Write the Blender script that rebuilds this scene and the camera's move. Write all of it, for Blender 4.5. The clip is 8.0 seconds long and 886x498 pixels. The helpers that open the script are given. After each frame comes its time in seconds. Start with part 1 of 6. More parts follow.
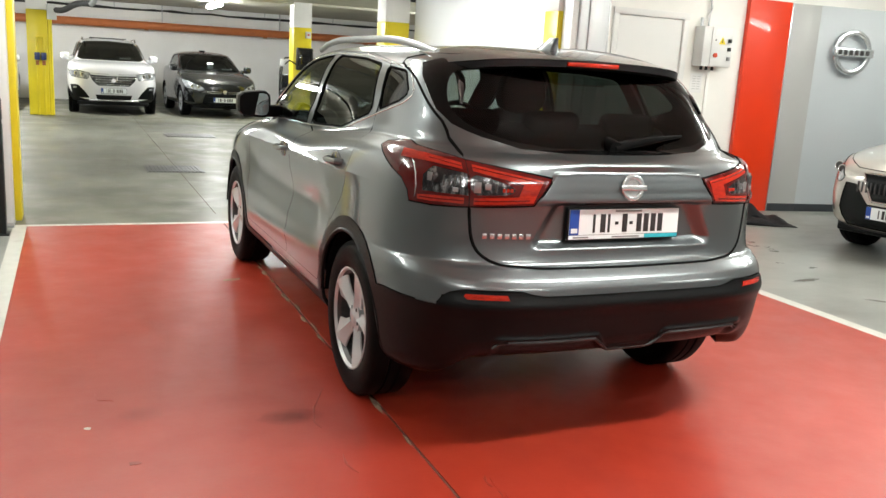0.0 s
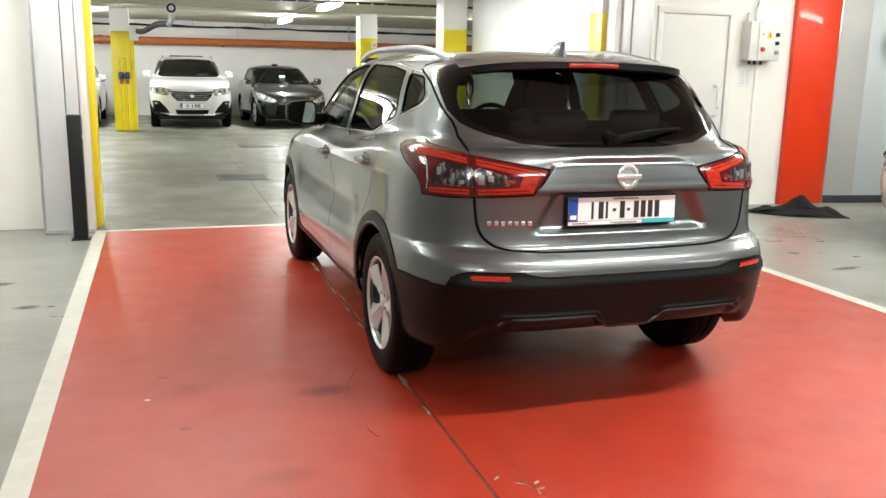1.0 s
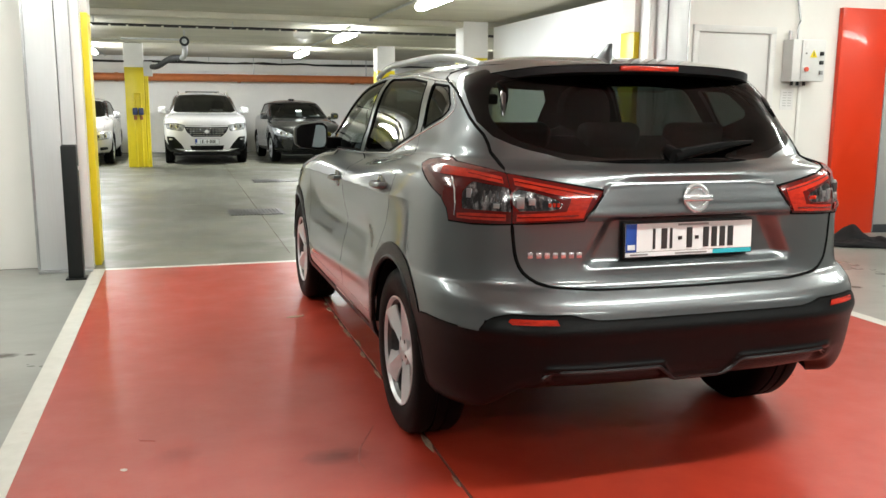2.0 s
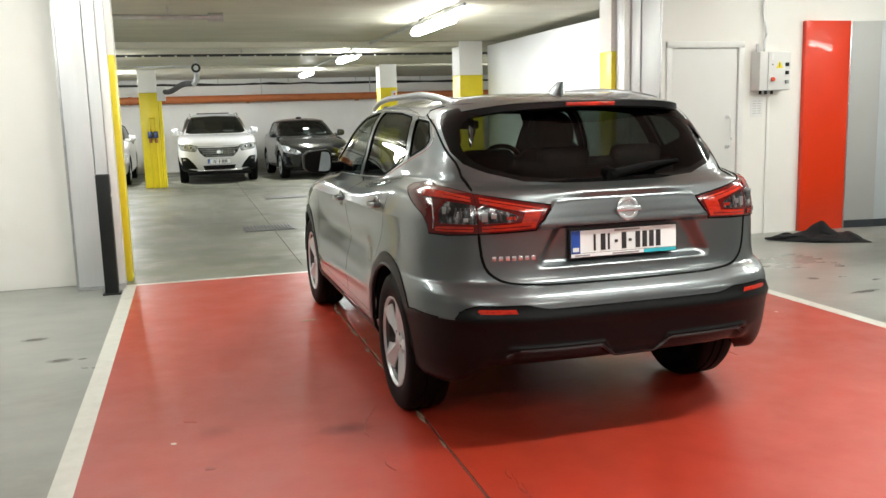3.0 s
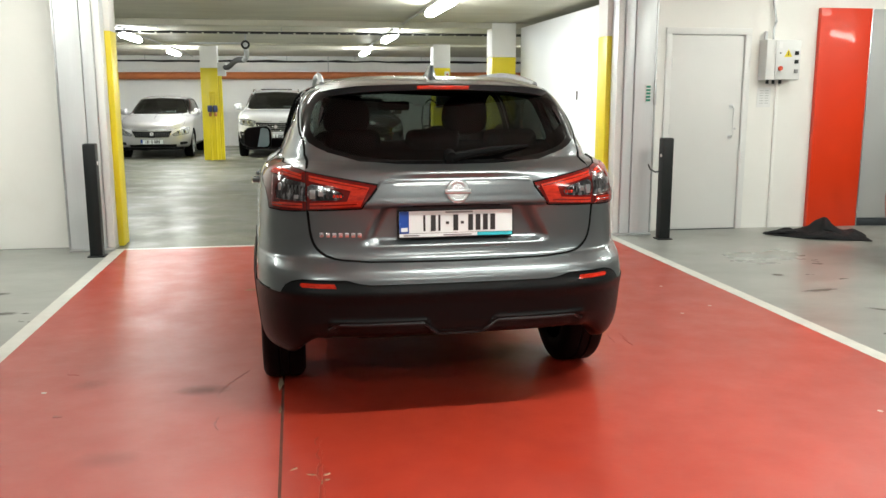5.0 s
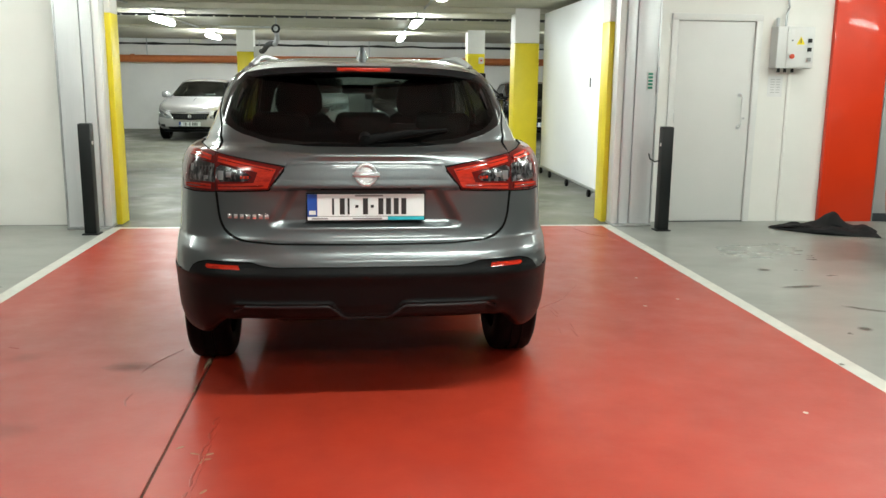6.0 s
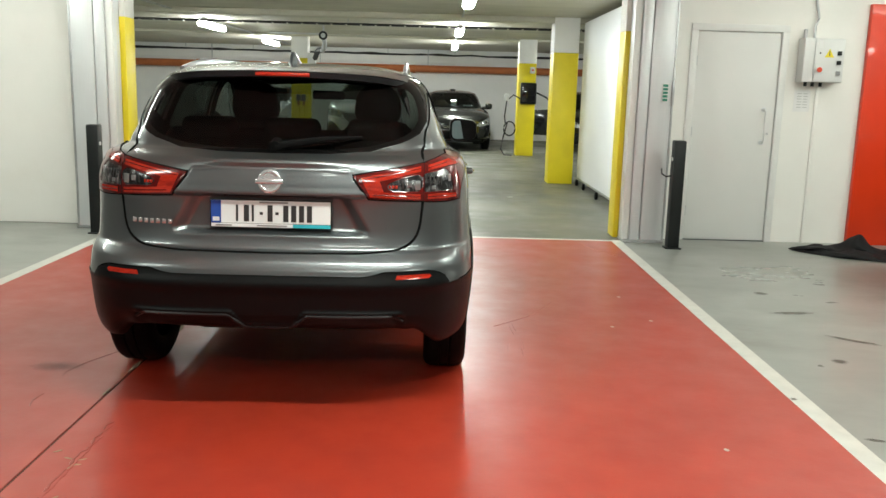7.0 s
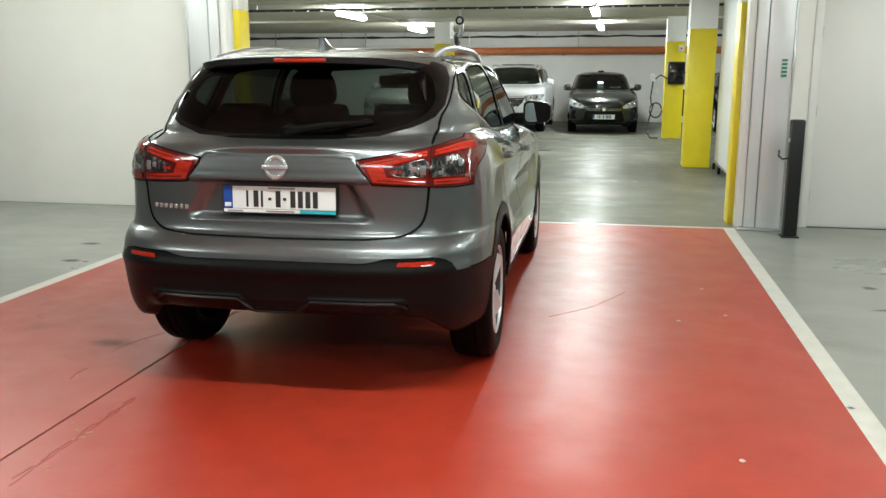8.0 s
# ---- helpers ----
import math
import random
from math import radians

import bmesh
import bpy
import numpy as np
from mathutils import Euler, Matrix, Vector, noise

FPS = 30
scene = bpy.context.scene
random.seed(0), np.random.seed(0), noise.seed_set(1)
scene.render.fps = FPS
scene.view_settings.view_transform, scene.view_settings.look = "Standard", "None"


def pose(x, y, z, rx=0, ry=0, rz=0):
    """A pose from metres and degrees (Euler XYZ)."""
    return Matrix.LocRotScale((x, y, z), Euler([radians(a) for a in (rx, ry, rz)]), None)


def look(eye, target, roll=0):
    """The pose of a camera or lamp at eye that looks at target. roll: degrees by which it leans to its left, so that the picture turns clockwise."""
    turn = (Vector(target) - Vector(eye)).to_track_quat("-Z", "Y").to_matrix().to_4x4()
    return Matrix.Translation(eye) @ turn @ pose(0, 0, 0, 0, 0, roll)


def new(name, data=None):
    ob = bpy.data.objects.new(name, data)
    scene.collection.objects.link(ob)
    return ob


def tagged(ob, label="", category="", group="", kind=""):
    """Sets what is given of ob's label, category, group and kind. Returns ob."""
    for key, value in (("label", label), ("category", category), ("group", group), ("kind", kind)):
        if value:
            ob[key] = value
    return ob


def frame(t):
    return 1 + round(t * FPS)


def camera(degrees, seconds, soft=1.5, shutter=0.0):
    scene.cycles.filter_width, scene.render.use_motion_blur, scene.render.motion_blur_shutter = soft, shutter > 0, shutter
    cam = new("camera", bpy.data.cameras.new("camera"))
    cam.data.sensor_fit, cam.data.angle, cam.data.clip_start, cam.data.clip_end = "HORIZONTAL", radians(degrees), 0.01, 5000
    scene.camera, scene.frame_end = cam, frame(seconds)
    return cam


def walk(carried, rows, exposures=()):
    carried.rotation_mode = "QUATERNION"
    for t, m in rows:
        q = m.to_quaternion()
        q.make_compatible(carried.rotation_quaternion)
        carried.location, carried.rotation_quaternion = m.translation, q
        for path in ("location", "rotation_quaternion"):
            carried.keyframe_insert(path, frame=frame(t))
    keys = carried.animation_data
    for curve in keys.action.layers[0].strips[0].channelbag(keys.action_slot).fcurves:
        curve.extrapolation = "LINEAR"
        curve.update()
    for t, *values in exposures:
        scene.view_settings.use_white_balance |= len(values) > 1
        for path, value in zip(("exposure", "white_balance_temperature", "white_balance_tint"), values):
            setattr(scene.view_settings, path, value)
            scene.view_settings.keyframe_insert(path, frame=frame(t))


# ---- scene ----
cam = camera(54.7, 8.0)
PATH = [
    (0, (-2.116, -3.036, 1.461), (-1.329, -1.246, 1.043), 3.4),
    (0.5, (-2.018, -3.173, 1.454), (-1.328, -1.343, 1.036), 2.1),
    (1, (-1.989, -3.469, 1.474), (-1.373, -1.611, 1.06), 1.2),
    (1.2, (-1.975, -3.548, 1.448), (-1.391, -1.677, 1.049), 1.5),
    (2.3, (-1.812, -2.749, 1.332), (-1.22, -0.863, 1.028), -0.16),
    (2.5, (-1.808, -2.776, 1.321), (-1.18, -0.899, 1.031), -0.16),
    (2.7, (-1.872, -3.171, 1.394), (-1.259, -1.293, 1.081), -0.41),
    (3, (-1.935, -3.628, 1.471), (-1.382, -1.732, 1.158), -1.6),
    (3.5, (-1.731, -3.665, 1.447), (-1.231, -1.757, 1.118), -1.4),
    (4, (-1.47, -3.756, 1.457), (-0.996, -1.844, 1.113), -1.0),
    (4.5, (-1.146, -3.926, 1.463), (-0.743, -1.996, 1.123), -0.6),
    (6, (-0.152, -4.061, 1.442), (0.044, -2.108, 1.06), 0.6),
    (6.5, (0.232, -4.077, 1.462), (0.341, -2.115, 1.09), 0.8),
    (7, (0.609, -3.961, 1.446), (0.624, -1.995, 1.081), 1.6),
    (7.5, (0.97, -3.894, 1.439), (0.835, -1.934, 1.064), 1.3),
    (8, (1.314, -3.78, 1.444), (0.934, -1.859, 1.039), 0.0),
]
walk(cam, [(t, look(eye, target, roll)) for t, eye, target, roll in PATH], [(0.0, 0.50, 6500, 11), (0.5, 0.57, 6500, 11), (1.0, 0.62, 6500, 11), (2.5, 0.32, 6500, 10), (3.5, 0.36, 6500, 10), (4.5, 0.34, 6500, 10), (6.0, 0.18, 6350, 4), (7.0, 0.11, 6480, 4), (8.0, 0.12, 6300, 4)])

# ---- world: a basement, so almost no light from outside ----
world = bpy.data.worlds.new("world")
world.use_nodes = True
world.node_tree.nodes["Background"].inputs[0].default_value = (0.9, 0.95, 1.0, 1)
world.node_tree.nodes["Background"].inputs[1].default_value = 0.01
scene.world = world

TUBE_NEAR, TUBE_FAR = 62.0, 26.0      # watts of one batten in the two rooms


# ---- materials ----
def material(name, colour, rough=0.5, metal=0.0, vary=0.06, scale=6.0, bump=0.0, bump_scale=120.0, coat=0.0, coat_rough=0.05,
             stain=None, stain_scale=0.6, stain_at=0.55, rough_vary=0.0, spec=0.5, stretch=(1, 1, 1), wave=None, rough_scale=None):
    m = bpy.data.materials.new(name)
    m.use_nodes = True
    nt = m.node_tree
    b = nt.nodes["Principled BSDF"]
    b.inputs["Roughness"].default_value = rough
    b.inputs["Metallic"].default_value = metal
    b.inputs["Coat Weight"].default_value = coat
    b.inputs["Coat Roughness"].default_value = coat_rough
    b.inputs["Specular IOR Level"].default_value = spec
    geo = nt.nodes.new("ShaderNodeNewGeometry")
    mp = nt.nodes.new("ShaderNodeMapping")
    mp.inputs["Scale"].default_value = stretch
    nt.links.new(geo.outputs["Position"], mp.inputs[0])

    def noise_node(s, detail=6.0, r=0.6):
        n = nt.nodes.new("ShaderNodeTexNoise")
        n.inputs["Scale"].default_value, n.inputs["Detail"].default_value, n.inputs["Roughness"].default_value = s, detail, r
        nt.links.new(mp.outputs[0], n.inputs["Vector"])
        return n
    n1 = noise_node(scale)
    ramp = nt.nodes.new("ShaderNodeMapRange")
    ramp.inputs["From Min"].default_value, ramp.inputs["From Max"].default_value = 0.3, 0.7
    ramp.inputs["To Min"].default_value, ramp.inputs["To Max"].default_value = 1 - vary, 1 + vary
    nt.links.new(n1.outputs["Fac"], ramp.inputs["Value"])
    mul = nt.nodes.new("ShaderNodeMix")
    mul.data_type, mul.blend_type = "RGBA", "MULTIPLY"
    mul.inputs["Factor"].default_value = 1
    mul.inputs[6].default_value = (*colour, 1)
    nt.links.new(ramp.outputs[0], mul.inputs[7])
    out = mul.outputs[2]
    if stain:
        n2 = noise_node(stain_scale, 8.0, 0.65)
        r2 = nt.nodes.new("ShaderNodeMapRange")
        r2.inputs["From Min"].default_value, r2.inputs["From Max"].default_value = stain_at, stain_at + 0.18
        r2.inputs["To Max"].default_value = stain[3]
        nt.links.new(n2.outputs["Fac"], r2.inputs["Value"])
        mix = nt.nodes.new("ShaderNodeMix")
        mix.data_type = "RGBA"
        mix.inputs[7].default_value = (*stain[:3], 1)
        nt.links.new(r2.outputs[0], mix.inputs["Factor"])
        nt.links.new(out, mix.inputs[6])
        out = mix.outputs[2]
    nt.links.new(out, b.inputs["Base Color"])
    if rough_vary:
        n3 = noise_node(rough_scale or scale * 0.35, 5.0)
        r3 = nt.nodes.new("ShaderNodeMapRange")
        r3.inputs["From Min"].default_value, r3.inputs["From Max"].default_value = 0.3, 0.7
        r3.inputs["To Min"].default_value, r3.inputs["To Max"].default_value = max(0.02, rough - rough_vary), rough + rough_vary
        nt.links.new(n3.outputs["Fac"], r3.inputs["Value"])
        nt.links.new(r3.outputs[0], b.inputs["Roughness"])
    if bump:
        n4 = noise_node(bump_scale, 4.0)
        bp = nt.nodes.new("ShaderNodeBump")
        bp.inputs["Strength"].default_value, bp.inputs["Distance"].default_value = bump, 0.004
        nt.links.new(n4.outputs["Fac"], bp.inputs["Height"])
        if wave:
            n5 = noise_node(wave[1], 3.0)
            b2 = nt.nodes.new("ShaderNodeBump")
            b2.inputs["Strength"].default_value, b2.inputs["Distance"].default_value = wave[0], 0.004
            nt.links.new(n5.outputs["Fac"], b2.inputs["Height"])
            nt.links.new(b2.outputs[0], bp.inputs["Normal"])
            nt.links.new(b2.outputs[0], b.inputs["Coat Normal"])
        nt.links.new(bp.outputs[0], b.inputs["Normal"])
    return m


def glass(name, tint, gloss_rough=0.01, gloss=0.055):
    """A thin pane: tinted see-through with a gloss that grows towards grazing."""
    m = bpy.data.materials.new(name)
    m.use_nodes = True
    nt = m.node_tree
    nt.nodes.clear()
    o = nt.nodes.new("ShaderNodeOutputMaterial")
    mix = nt.nodes.new("ShaderNodeMixShader")
    tr = nt.nodes.new("ShaderNodeBsdfTransparent")
    tr.inputs[0].default_value = (*tint, 1)
    gl = nt.nodes.new("ShaderNodeBsdfGlossy")
    gl.inputs["Roughness"].default_value = gloss_rough
    fr = nt.nodes.new("ShaderNodeLayerWeight")
    fr.inputs["Blend"].default_value = 0.5
    po = nt.nodes.new("ShaderNodeMath")
    po.operation = "POWER"
    po.inputs[1].default_value = 4.5
    nt.links.new(fr.outputs["Facing"], po.inputs[0])
    ad = nt.nodes.new("ShaderNodeMath")
    ad.operation = "MULTIPLY_ADD"
    ad.inputs[1].default_value, ad.inputs[2].default_value = 0.80, gloss
    nt.links.new(po.outputs[0], ad.inputs[0])
    nt.links.new(ad.outputs[0], mix.inputs[0])
    nt.links.new(tr.outputs[0], mix.inputs[1])
    nt.links.new(gl.outputs[0], mix.inputs[2])
    nt.links.new(mix.outputs[0], o.inputs[0])
    return m


def smear(name, colour, most):
    """A thin film of dirt that fades out towards the edge of its mark."""
    m = bpy.data.materials.new(name)
    m.use_nodes = True
    nt = m.node_tree
    b = nt.nodes["Principled BSDF"]
    b.inputs["Base Color"].default_value = (*colour, 1)
    b.inputs["Roughness"].default_value = 0.45
    tc = nt.nodes.new("ShaderNodeTexCoord")
    mp = nt.nodes.new("ShaderNodeMapping")
    mp.inputs["Location"].default_value = (-1, -1, 0)
    mp.inputs["Scale"].default_value = (2, 2, 0)
    gr = nt.nodes.new("ShaderNodeTexGradient")
    gr.gradient_type = "SPHERICAL"
    ns = nt.nodes.new("ShaderNodeTexNoise")
    ns.inputs["Scale"].default_value = 30
    ns.inputs["Detail"].default_value = 4
    mul = nt.nodes.new("ShaderNodeMath")
    mul.operation = "MULTIPLY"
    rng = nt.nodes.new("ShaderNodeMapRange")
    rng.inputs["From Max"].default_value = 0.40
    rng.inputs["To Max"].default_value = most
    tr = nt.nodes.new("ShaderNodeBsdfTransparent")
    mix = nt.nodes.new("ShaderNodeMixShader")
    nt.links.new(tc.outputs["Generated"], mp.inputs["Vector"])
    nt.links.new(mp.outputs[0], gr.inputs[0])
    nt.links.new(tc.outputs["Object"], ns.inputs["Vector"])
    nt.links.new(gr.outputs[1], mul.inputs[0])
    nt.links.new(ns.outputs[0], mul.inputs[1])
    nt.links.new(mul.outputs[0], rng.inputs["Value"])
    nt.links.new(rng.outputs[0], mix.inputs[0])
    nt.links.new(tr.outputs[0], mix.inputs[1])
    nt.links.new(b.outputs[0], mix.inputs[2])
    nt.links.new(mix.outputs[0], nt.nodes["Material Output"].inputs[0])
    return m


def glow(name, colour, strength):
    m = bpy.data.materials.new(name)
    m.use_nodes = True
    b = m.node_tree.nodes["Principled BSDF"]
    b.inputs["Base Color"].default_value = (*colour, 1)
    b.inputs["Emission Color"].default_value = (*colour, 1)
    b.inputs["Emission Strength"].default_value = strength
    return m


RED_FLOOR = material("red_epoxy", (0.365, 0.0300, 0.0120), 0.42, coat=0.26, coat_rough=0.36, vary=0.07, scale=1.1, rough_vary=0.08, rough_scale=3.5, bump=0.10, bump_scale=42, wave=(0.20, 5.5), stain=(0.305, 0.026, 0.0125, 0.6), stain_scale=0.45, stain_at=0.50, spec=0.60)
GREY_FLOOR = material("grey_epoxy", (0.258, 0.266, 0.243), 0.34, vary=0.09, scale=2.0, rough_vary=0.10, bump=0.12, bump_scale=9, stain=(0.165, 0.158, 0.13, 0.65), stain_scale=0.9, stain_at=0.54, stretch=(1, 1.6, 1))
CONCRETE = material("polished_concrete", (0.130, 0.131, 0.104), 0.50, spec=0.18, coat=0.12, coat_rough=0.24, vary=0.34, scale=1.3, rough_vary=0.20, rough_scale=1.6, bump=0.12, bump_scale=34, wave=(0.28, 3.2), stain=(0.24, 0.237, 0.20, 0.7), stain_scale=0.8, stain_at=0.52)
LINE_PAINT = material("line_paint", (0.58, 0.58, 0.53), 0.45, vary=0.08, scale=9, stain=(0.42, 0.36, 0.32, 0.7), stain_scale=5, stain_at=0.62)
JOINT = material("joint_dirt", (0.095, 0.034, 0.022), 0.8, vary=0.45, scale=9)
CHIP = material("chipped_concrete", (0.34, 0.23, 0.15), 0.8, vary=0.3, scale=25, bump=0.5)
SOOT = material("tyre_scuff", (0.27, 0.029, 0.016), 0.42, coat=0.3, coat_rough=0.31, vary=0.25, scale=18)
SMEAR = smear("tyre_smear", (0.14, 0.026, 0.018), 0.42)
FAINT_SMEAR = smear("faint_smear", (0.20, 0.030, 0.021), 0.18)
UNSEEN_WALL = material("grey_unseen_wall", (0.42, 0.425, 0.42), 0.6, vary=0.10, scale=0.8, bump=0.2, bump_scale=30)
WALL = material("white_wall_paint", (0.80, 0.79, 0.75), 0.55, vary=0.03, scale=1.2, bump=0.12, bump_scale=60, stain=(0.70, 0.67, 0.60, 0.3), stain_scale=0.8)
GARAGE_WALL = material("garage_wall_paint", (0.87, 0.865, 0.84), 0.6, vary=0.05, scale=0.9, bump=0.3, bump_scale=25, stain=(0.62, 0.59, 0.53, 0.4), stain_scale=0.6)
PARTITION = material("partition_board", (0.92, 0.935, 0.955), 0.45, vary=0.02, scale=1.5, bump=0.08, bump_scale=14)
CEILING = material("concrete_soffit", (0.555, 0.535, 0.44), 0.55, vary=0.12, scale=0.9, bump=0.2, bump_scale=20, stain=(0.48, 0.44, 0.36, 0.5), stain_scale=0.5, stretch=(1, 3, 1))
YELLOW = material("yellow_paint", (0.80, 0.65, 0.020), 0.38, vary=0.06, scale=3, bump=0.12, bump_scale=30, stain=(0.5, 0.36, 0.04, 0.5), stain_scale=2.5, stain_at=0.62)
ALU = material("brushed_aluminium", (0.66, 0.68, 0.69), 0.36, metal=0.18, vary=0.03, scale=5, stretch=(20, 20, 0.6))
DOOR_PAINT = material("grey_door_paint", (0.69, 0.69, 0.67), 0.42, vary=0.02, scale=2, bump=0.06, bump_scale=90)
FRAME_PAINT = material("door_frame_paint", (0.73, 0.73, 0.71), 0.4, vary=0.03, scale=4)
RED_PANEL = material("red_panel_gloss", (0.66, 0.036, 0.005), 0.42, spec=0.3, vary=0.03, scale=2, coat=0.3, coat_rough=0.06)
GREY_PANEL_WARM = material("grey_beige_panel", (0.36, 0.365, 0.355), 0.4, vary=0.02, scale=1.0)
GREY_PANEL = material("grey_blue_panel", (0.40, 0.435, 0.455), 0.4, vary=0.02, scale=1.0)
SKIRT = material("dark_skirting", (0.03, 0.035, 0.04), 0.4, vary=0.1)
PIPE = material("orange_pipe", (0.50, 0.15, 0.045), 0.42, vary=0.12, scale=4, stain=(0.33, 0.10, 0.04, 0.5), stain_scale=2)
CABLE = material("black_cable", (0.02, 0.02, 0.02), 0.5)
GALV = material("galvanised_steel", (0.5, 0.51, 0.52), 0.4, metal=0.8, vary=0.15, scale=8)
BLACK_STEEL = material("black_powder_coat", (0.010, 0.012, 0.012), 0.4, spec=0.3, vary=0.1, bump=0.1, bump_scale=150)
BLACK_CLOTH = material("black_fabric", (0.006, 0.006, 0.007), 0.75, spec=0.25, vary=0.2, scale=20, bump=0.3, bump_scale=40)
BOX_GREY = material("enclosure_grey", (0.68, 0.685, 0.67), 0.4, vary=0.03)
WHITE_PLASTIC = material("white_plastic", (0.75, 0.75, 0.74), 0.4)
BLUE_PLASTIC = material("blue_plastic", (0.018, 0.035, 0.12), 0.35)
COPPER = material("copper_brown", (0.35, 0.13, 0.05), 0.4, metal=0.5)
GREEN_SIGN = material("green_sign", (0.02, 0.22, 0.14), 0.45)
RED_BUTTON = material("red_button", (0.6, 0.06, 0.02), 0.4)
BLACK_BAR = material("black_print", (0.02, 0.02, 0.02), 0.5)
GROOVE = material("dark_groove", (0.42, 0.425, 0.43), 0.5)
DUCT = material("dark_flexible_duct", (0.07, 0.07, 0.073), 0.45, metal=0.4, vary=0.2, scale=20)
TRUNK_GREY = material("faint_print", (0.42, 0.42, 0.41), 0.6)
GREY_BAR = material("grey_print", (0.25, 0.25, 0.25), 0.5)
PLATE_WHITE = material("plate_white", (0.76, 0.80, 0.80), 0.35, vary=0.01)
PLATE_BLUE = material("plate_blue", (0.015, 0.065, 0.32), 0.35)
PLATE_CYAN = material("plate_cyan", (0.03, 0.42, 0.48), 0.35)
GRAPHITE = material("graphite_metallic_paint", (0.146, 0.164, 0.171), 0.35, metal=0.9, vary=0.03, scale=900, coat=1.0, coat_rough=0.025)
PAINT_WHITE = material("pearl_white_paint", (0.64, 0.645, 0.66), 0.3, vary=0.01, coat=1.0)
PAINT_DARK = material("dark_grey_paint", (0.017, 0.0185, 0.019), 0.24, metal=0.5, vary=0.03, coat=0.8, coat_rough=0.03)
PAINT_BLACK = material("black_car_paint", (0.006, 0.0065, 0.007), 0.14, spec=0.4, vary=0.03, coat=0.4)
PAINT_BEIGE = material("pale_silver_paint", (0.50, 0.495, 0.50), 0.3, metal=0.5, vary=0.02, coat=1.0)
PAINT_SILVER = material("silver_beige_paint", (0.50, 0.48, 0.44), 0.3, metal=0.6, vary=0.02, coat=1.0)
CLADDING = material("textured_black_plastic", (0.0034, 0.0042, 0.0045), 0.36, spec=0.17, vary=0.06, scale=30, bump=0.18, bump_scale=420)
FRIT = material("black_glass_border", (0.003, 0.003, 0.003), 0.03, vary=0.0, spec=0.2)
BADGE = material("badge_chrome", (0.72, 0.77, 0.79), 0.2, metal=0.85, vary=0.05, scale=60)
SATIN_BLACK = material("satin_black_plastic", (0.008, 0.008, 0.009), 0.3, spec=0.35)
GLOSS_BLACK = material("gloss_black", (0.010, 0.010, 0.011), 0.08, coat=0.6)
RUBBER = material("tyre_rubber", (0.0034, 0.0036, 0.0037), 0.55, spec=0.08, vary=0.12, scale=40, bump=0.3, bump_scale=90)
SEAM = material("shut_line_black", (0.004, 0.004, 0.004), 0.9, spec=0.05)
ALLOY = material("silver_alloy", (0.62, 0.645, 0.66), 0.32, metal=0.35, vary=0.04, coat=0.2)
DARK_METAL = material("dark_disc_metal", (0.08, 0.08, 0.08), 0.45, metal=0.7, vary=0.2, scale=30)
CHROME = material("chrome", (0.80, 0.81, 0.82), 0.07, metal=1.0, vary=0.0)
RAIL = material("satin_roof_rail", (0.40, 0.41, 0.42), 0.34, metal=0.9, vary=0.03)
SOFFIT_NEAR = material("pale_unseen_soffit", (0.84, 0.83, 0.80), 0.6, vary=0.10, scale=0.8, bump=0.2, bump_scale=30)
SATIN = material("satin_silver", (0.66, 0.67, 0.68), 0.25, metal=0.9, vary=0.02)
LENS_RED = material("red_lens", (0.085, 0.003, 0.0025), 0.10, vary=0.05, scale=60, coat=0.3)
LENS_BRIGHT = material("red_light_guide", (0.37, 0.020, 0.008), 0.10, vary=0.2, scale=60, coat=0.3, stain=(0.19, 0.008, 0.005, 0.8), stain_scale=16, stain_at=0.5, stretch=(1, 1, 4))
LENS_CLEAR = material("smoked_lamp_chrome", (0.035, 0.035, 0.038), 0.10, metal=0.85, vary=0.6, scale=46, bump=0.8, bump_scale=60, coat=0.5, stain=(0.55, 0.55, 0.57, 1.0), stain_scale=42, stain_at=0.50, stretch=(1, 1, 0.45))
LENS_HEAD = material("headlamp_lens", (0.36, 0.38, 0.40), 0.16, metal=0.3, vary=0.7, scale=14, coat=1.0, bump=0.5, bump_scale=30, stain=(0.07, 0.075, 0.08, 0.9), stain_scale=11, stain_at=0.54)
TRIM_DARK = material("interior_dark", (0.006, 0.0065, 0.0075), 0.85, spec=0.15, vary=0.1)
GLASS_PRIVACY = glass("privacy_glass", (0.150, 0.180, 0.165), 0.01, 0.020)
GLASS_PARKED = glass("parked_glass", (0.13, 0.15, 0.145), 0.01, 0.024)
GLASS_SIDE = glass("side_glass", (0.42, 0.48, 0.45))
GLASS_SCREEN = glass("windscreen_glass", (0.84, 0.90, 0.86))
MIRROR = material("mirror", (0.34, 0.45, 0.47), 0.01, metal=1.0, vary=0.0)
TUBE_GLOW = glow("batten_diffuser", (0.97, 1.0, 0.98), 84.0)
TUBE_GLOW_FAR = glow("batten_diffuser_far", (0.97, 1.0, 0.98), 118.0)
TUBE_GLOW_MID = glow("batten_diffuser_mid", (0.97, 1.0, 0.98), 72.0)
NEAR_GLOWS = {}


# ---- builders ----
def link_mesh(name, bm, mat, smooth=True):
    me = bpy.data.meshes.new(name)
    bm.to_mesh(me)
    bm.free()
    for m in (mat if isinstance(mat, (list, tuple)) else [mat]):
        me.materials.append(m)
    if smooth:
        me.shade_smooth()
        me.set_sharp_from_angle(angle=radians(35))
    return new(name, me)


def part(name, bm, mat, parent, label=""):
    ob = link_mesh(name, bm, mat)
    ob.parent = parent
    if label:
        ob["label"] = label
    return ob


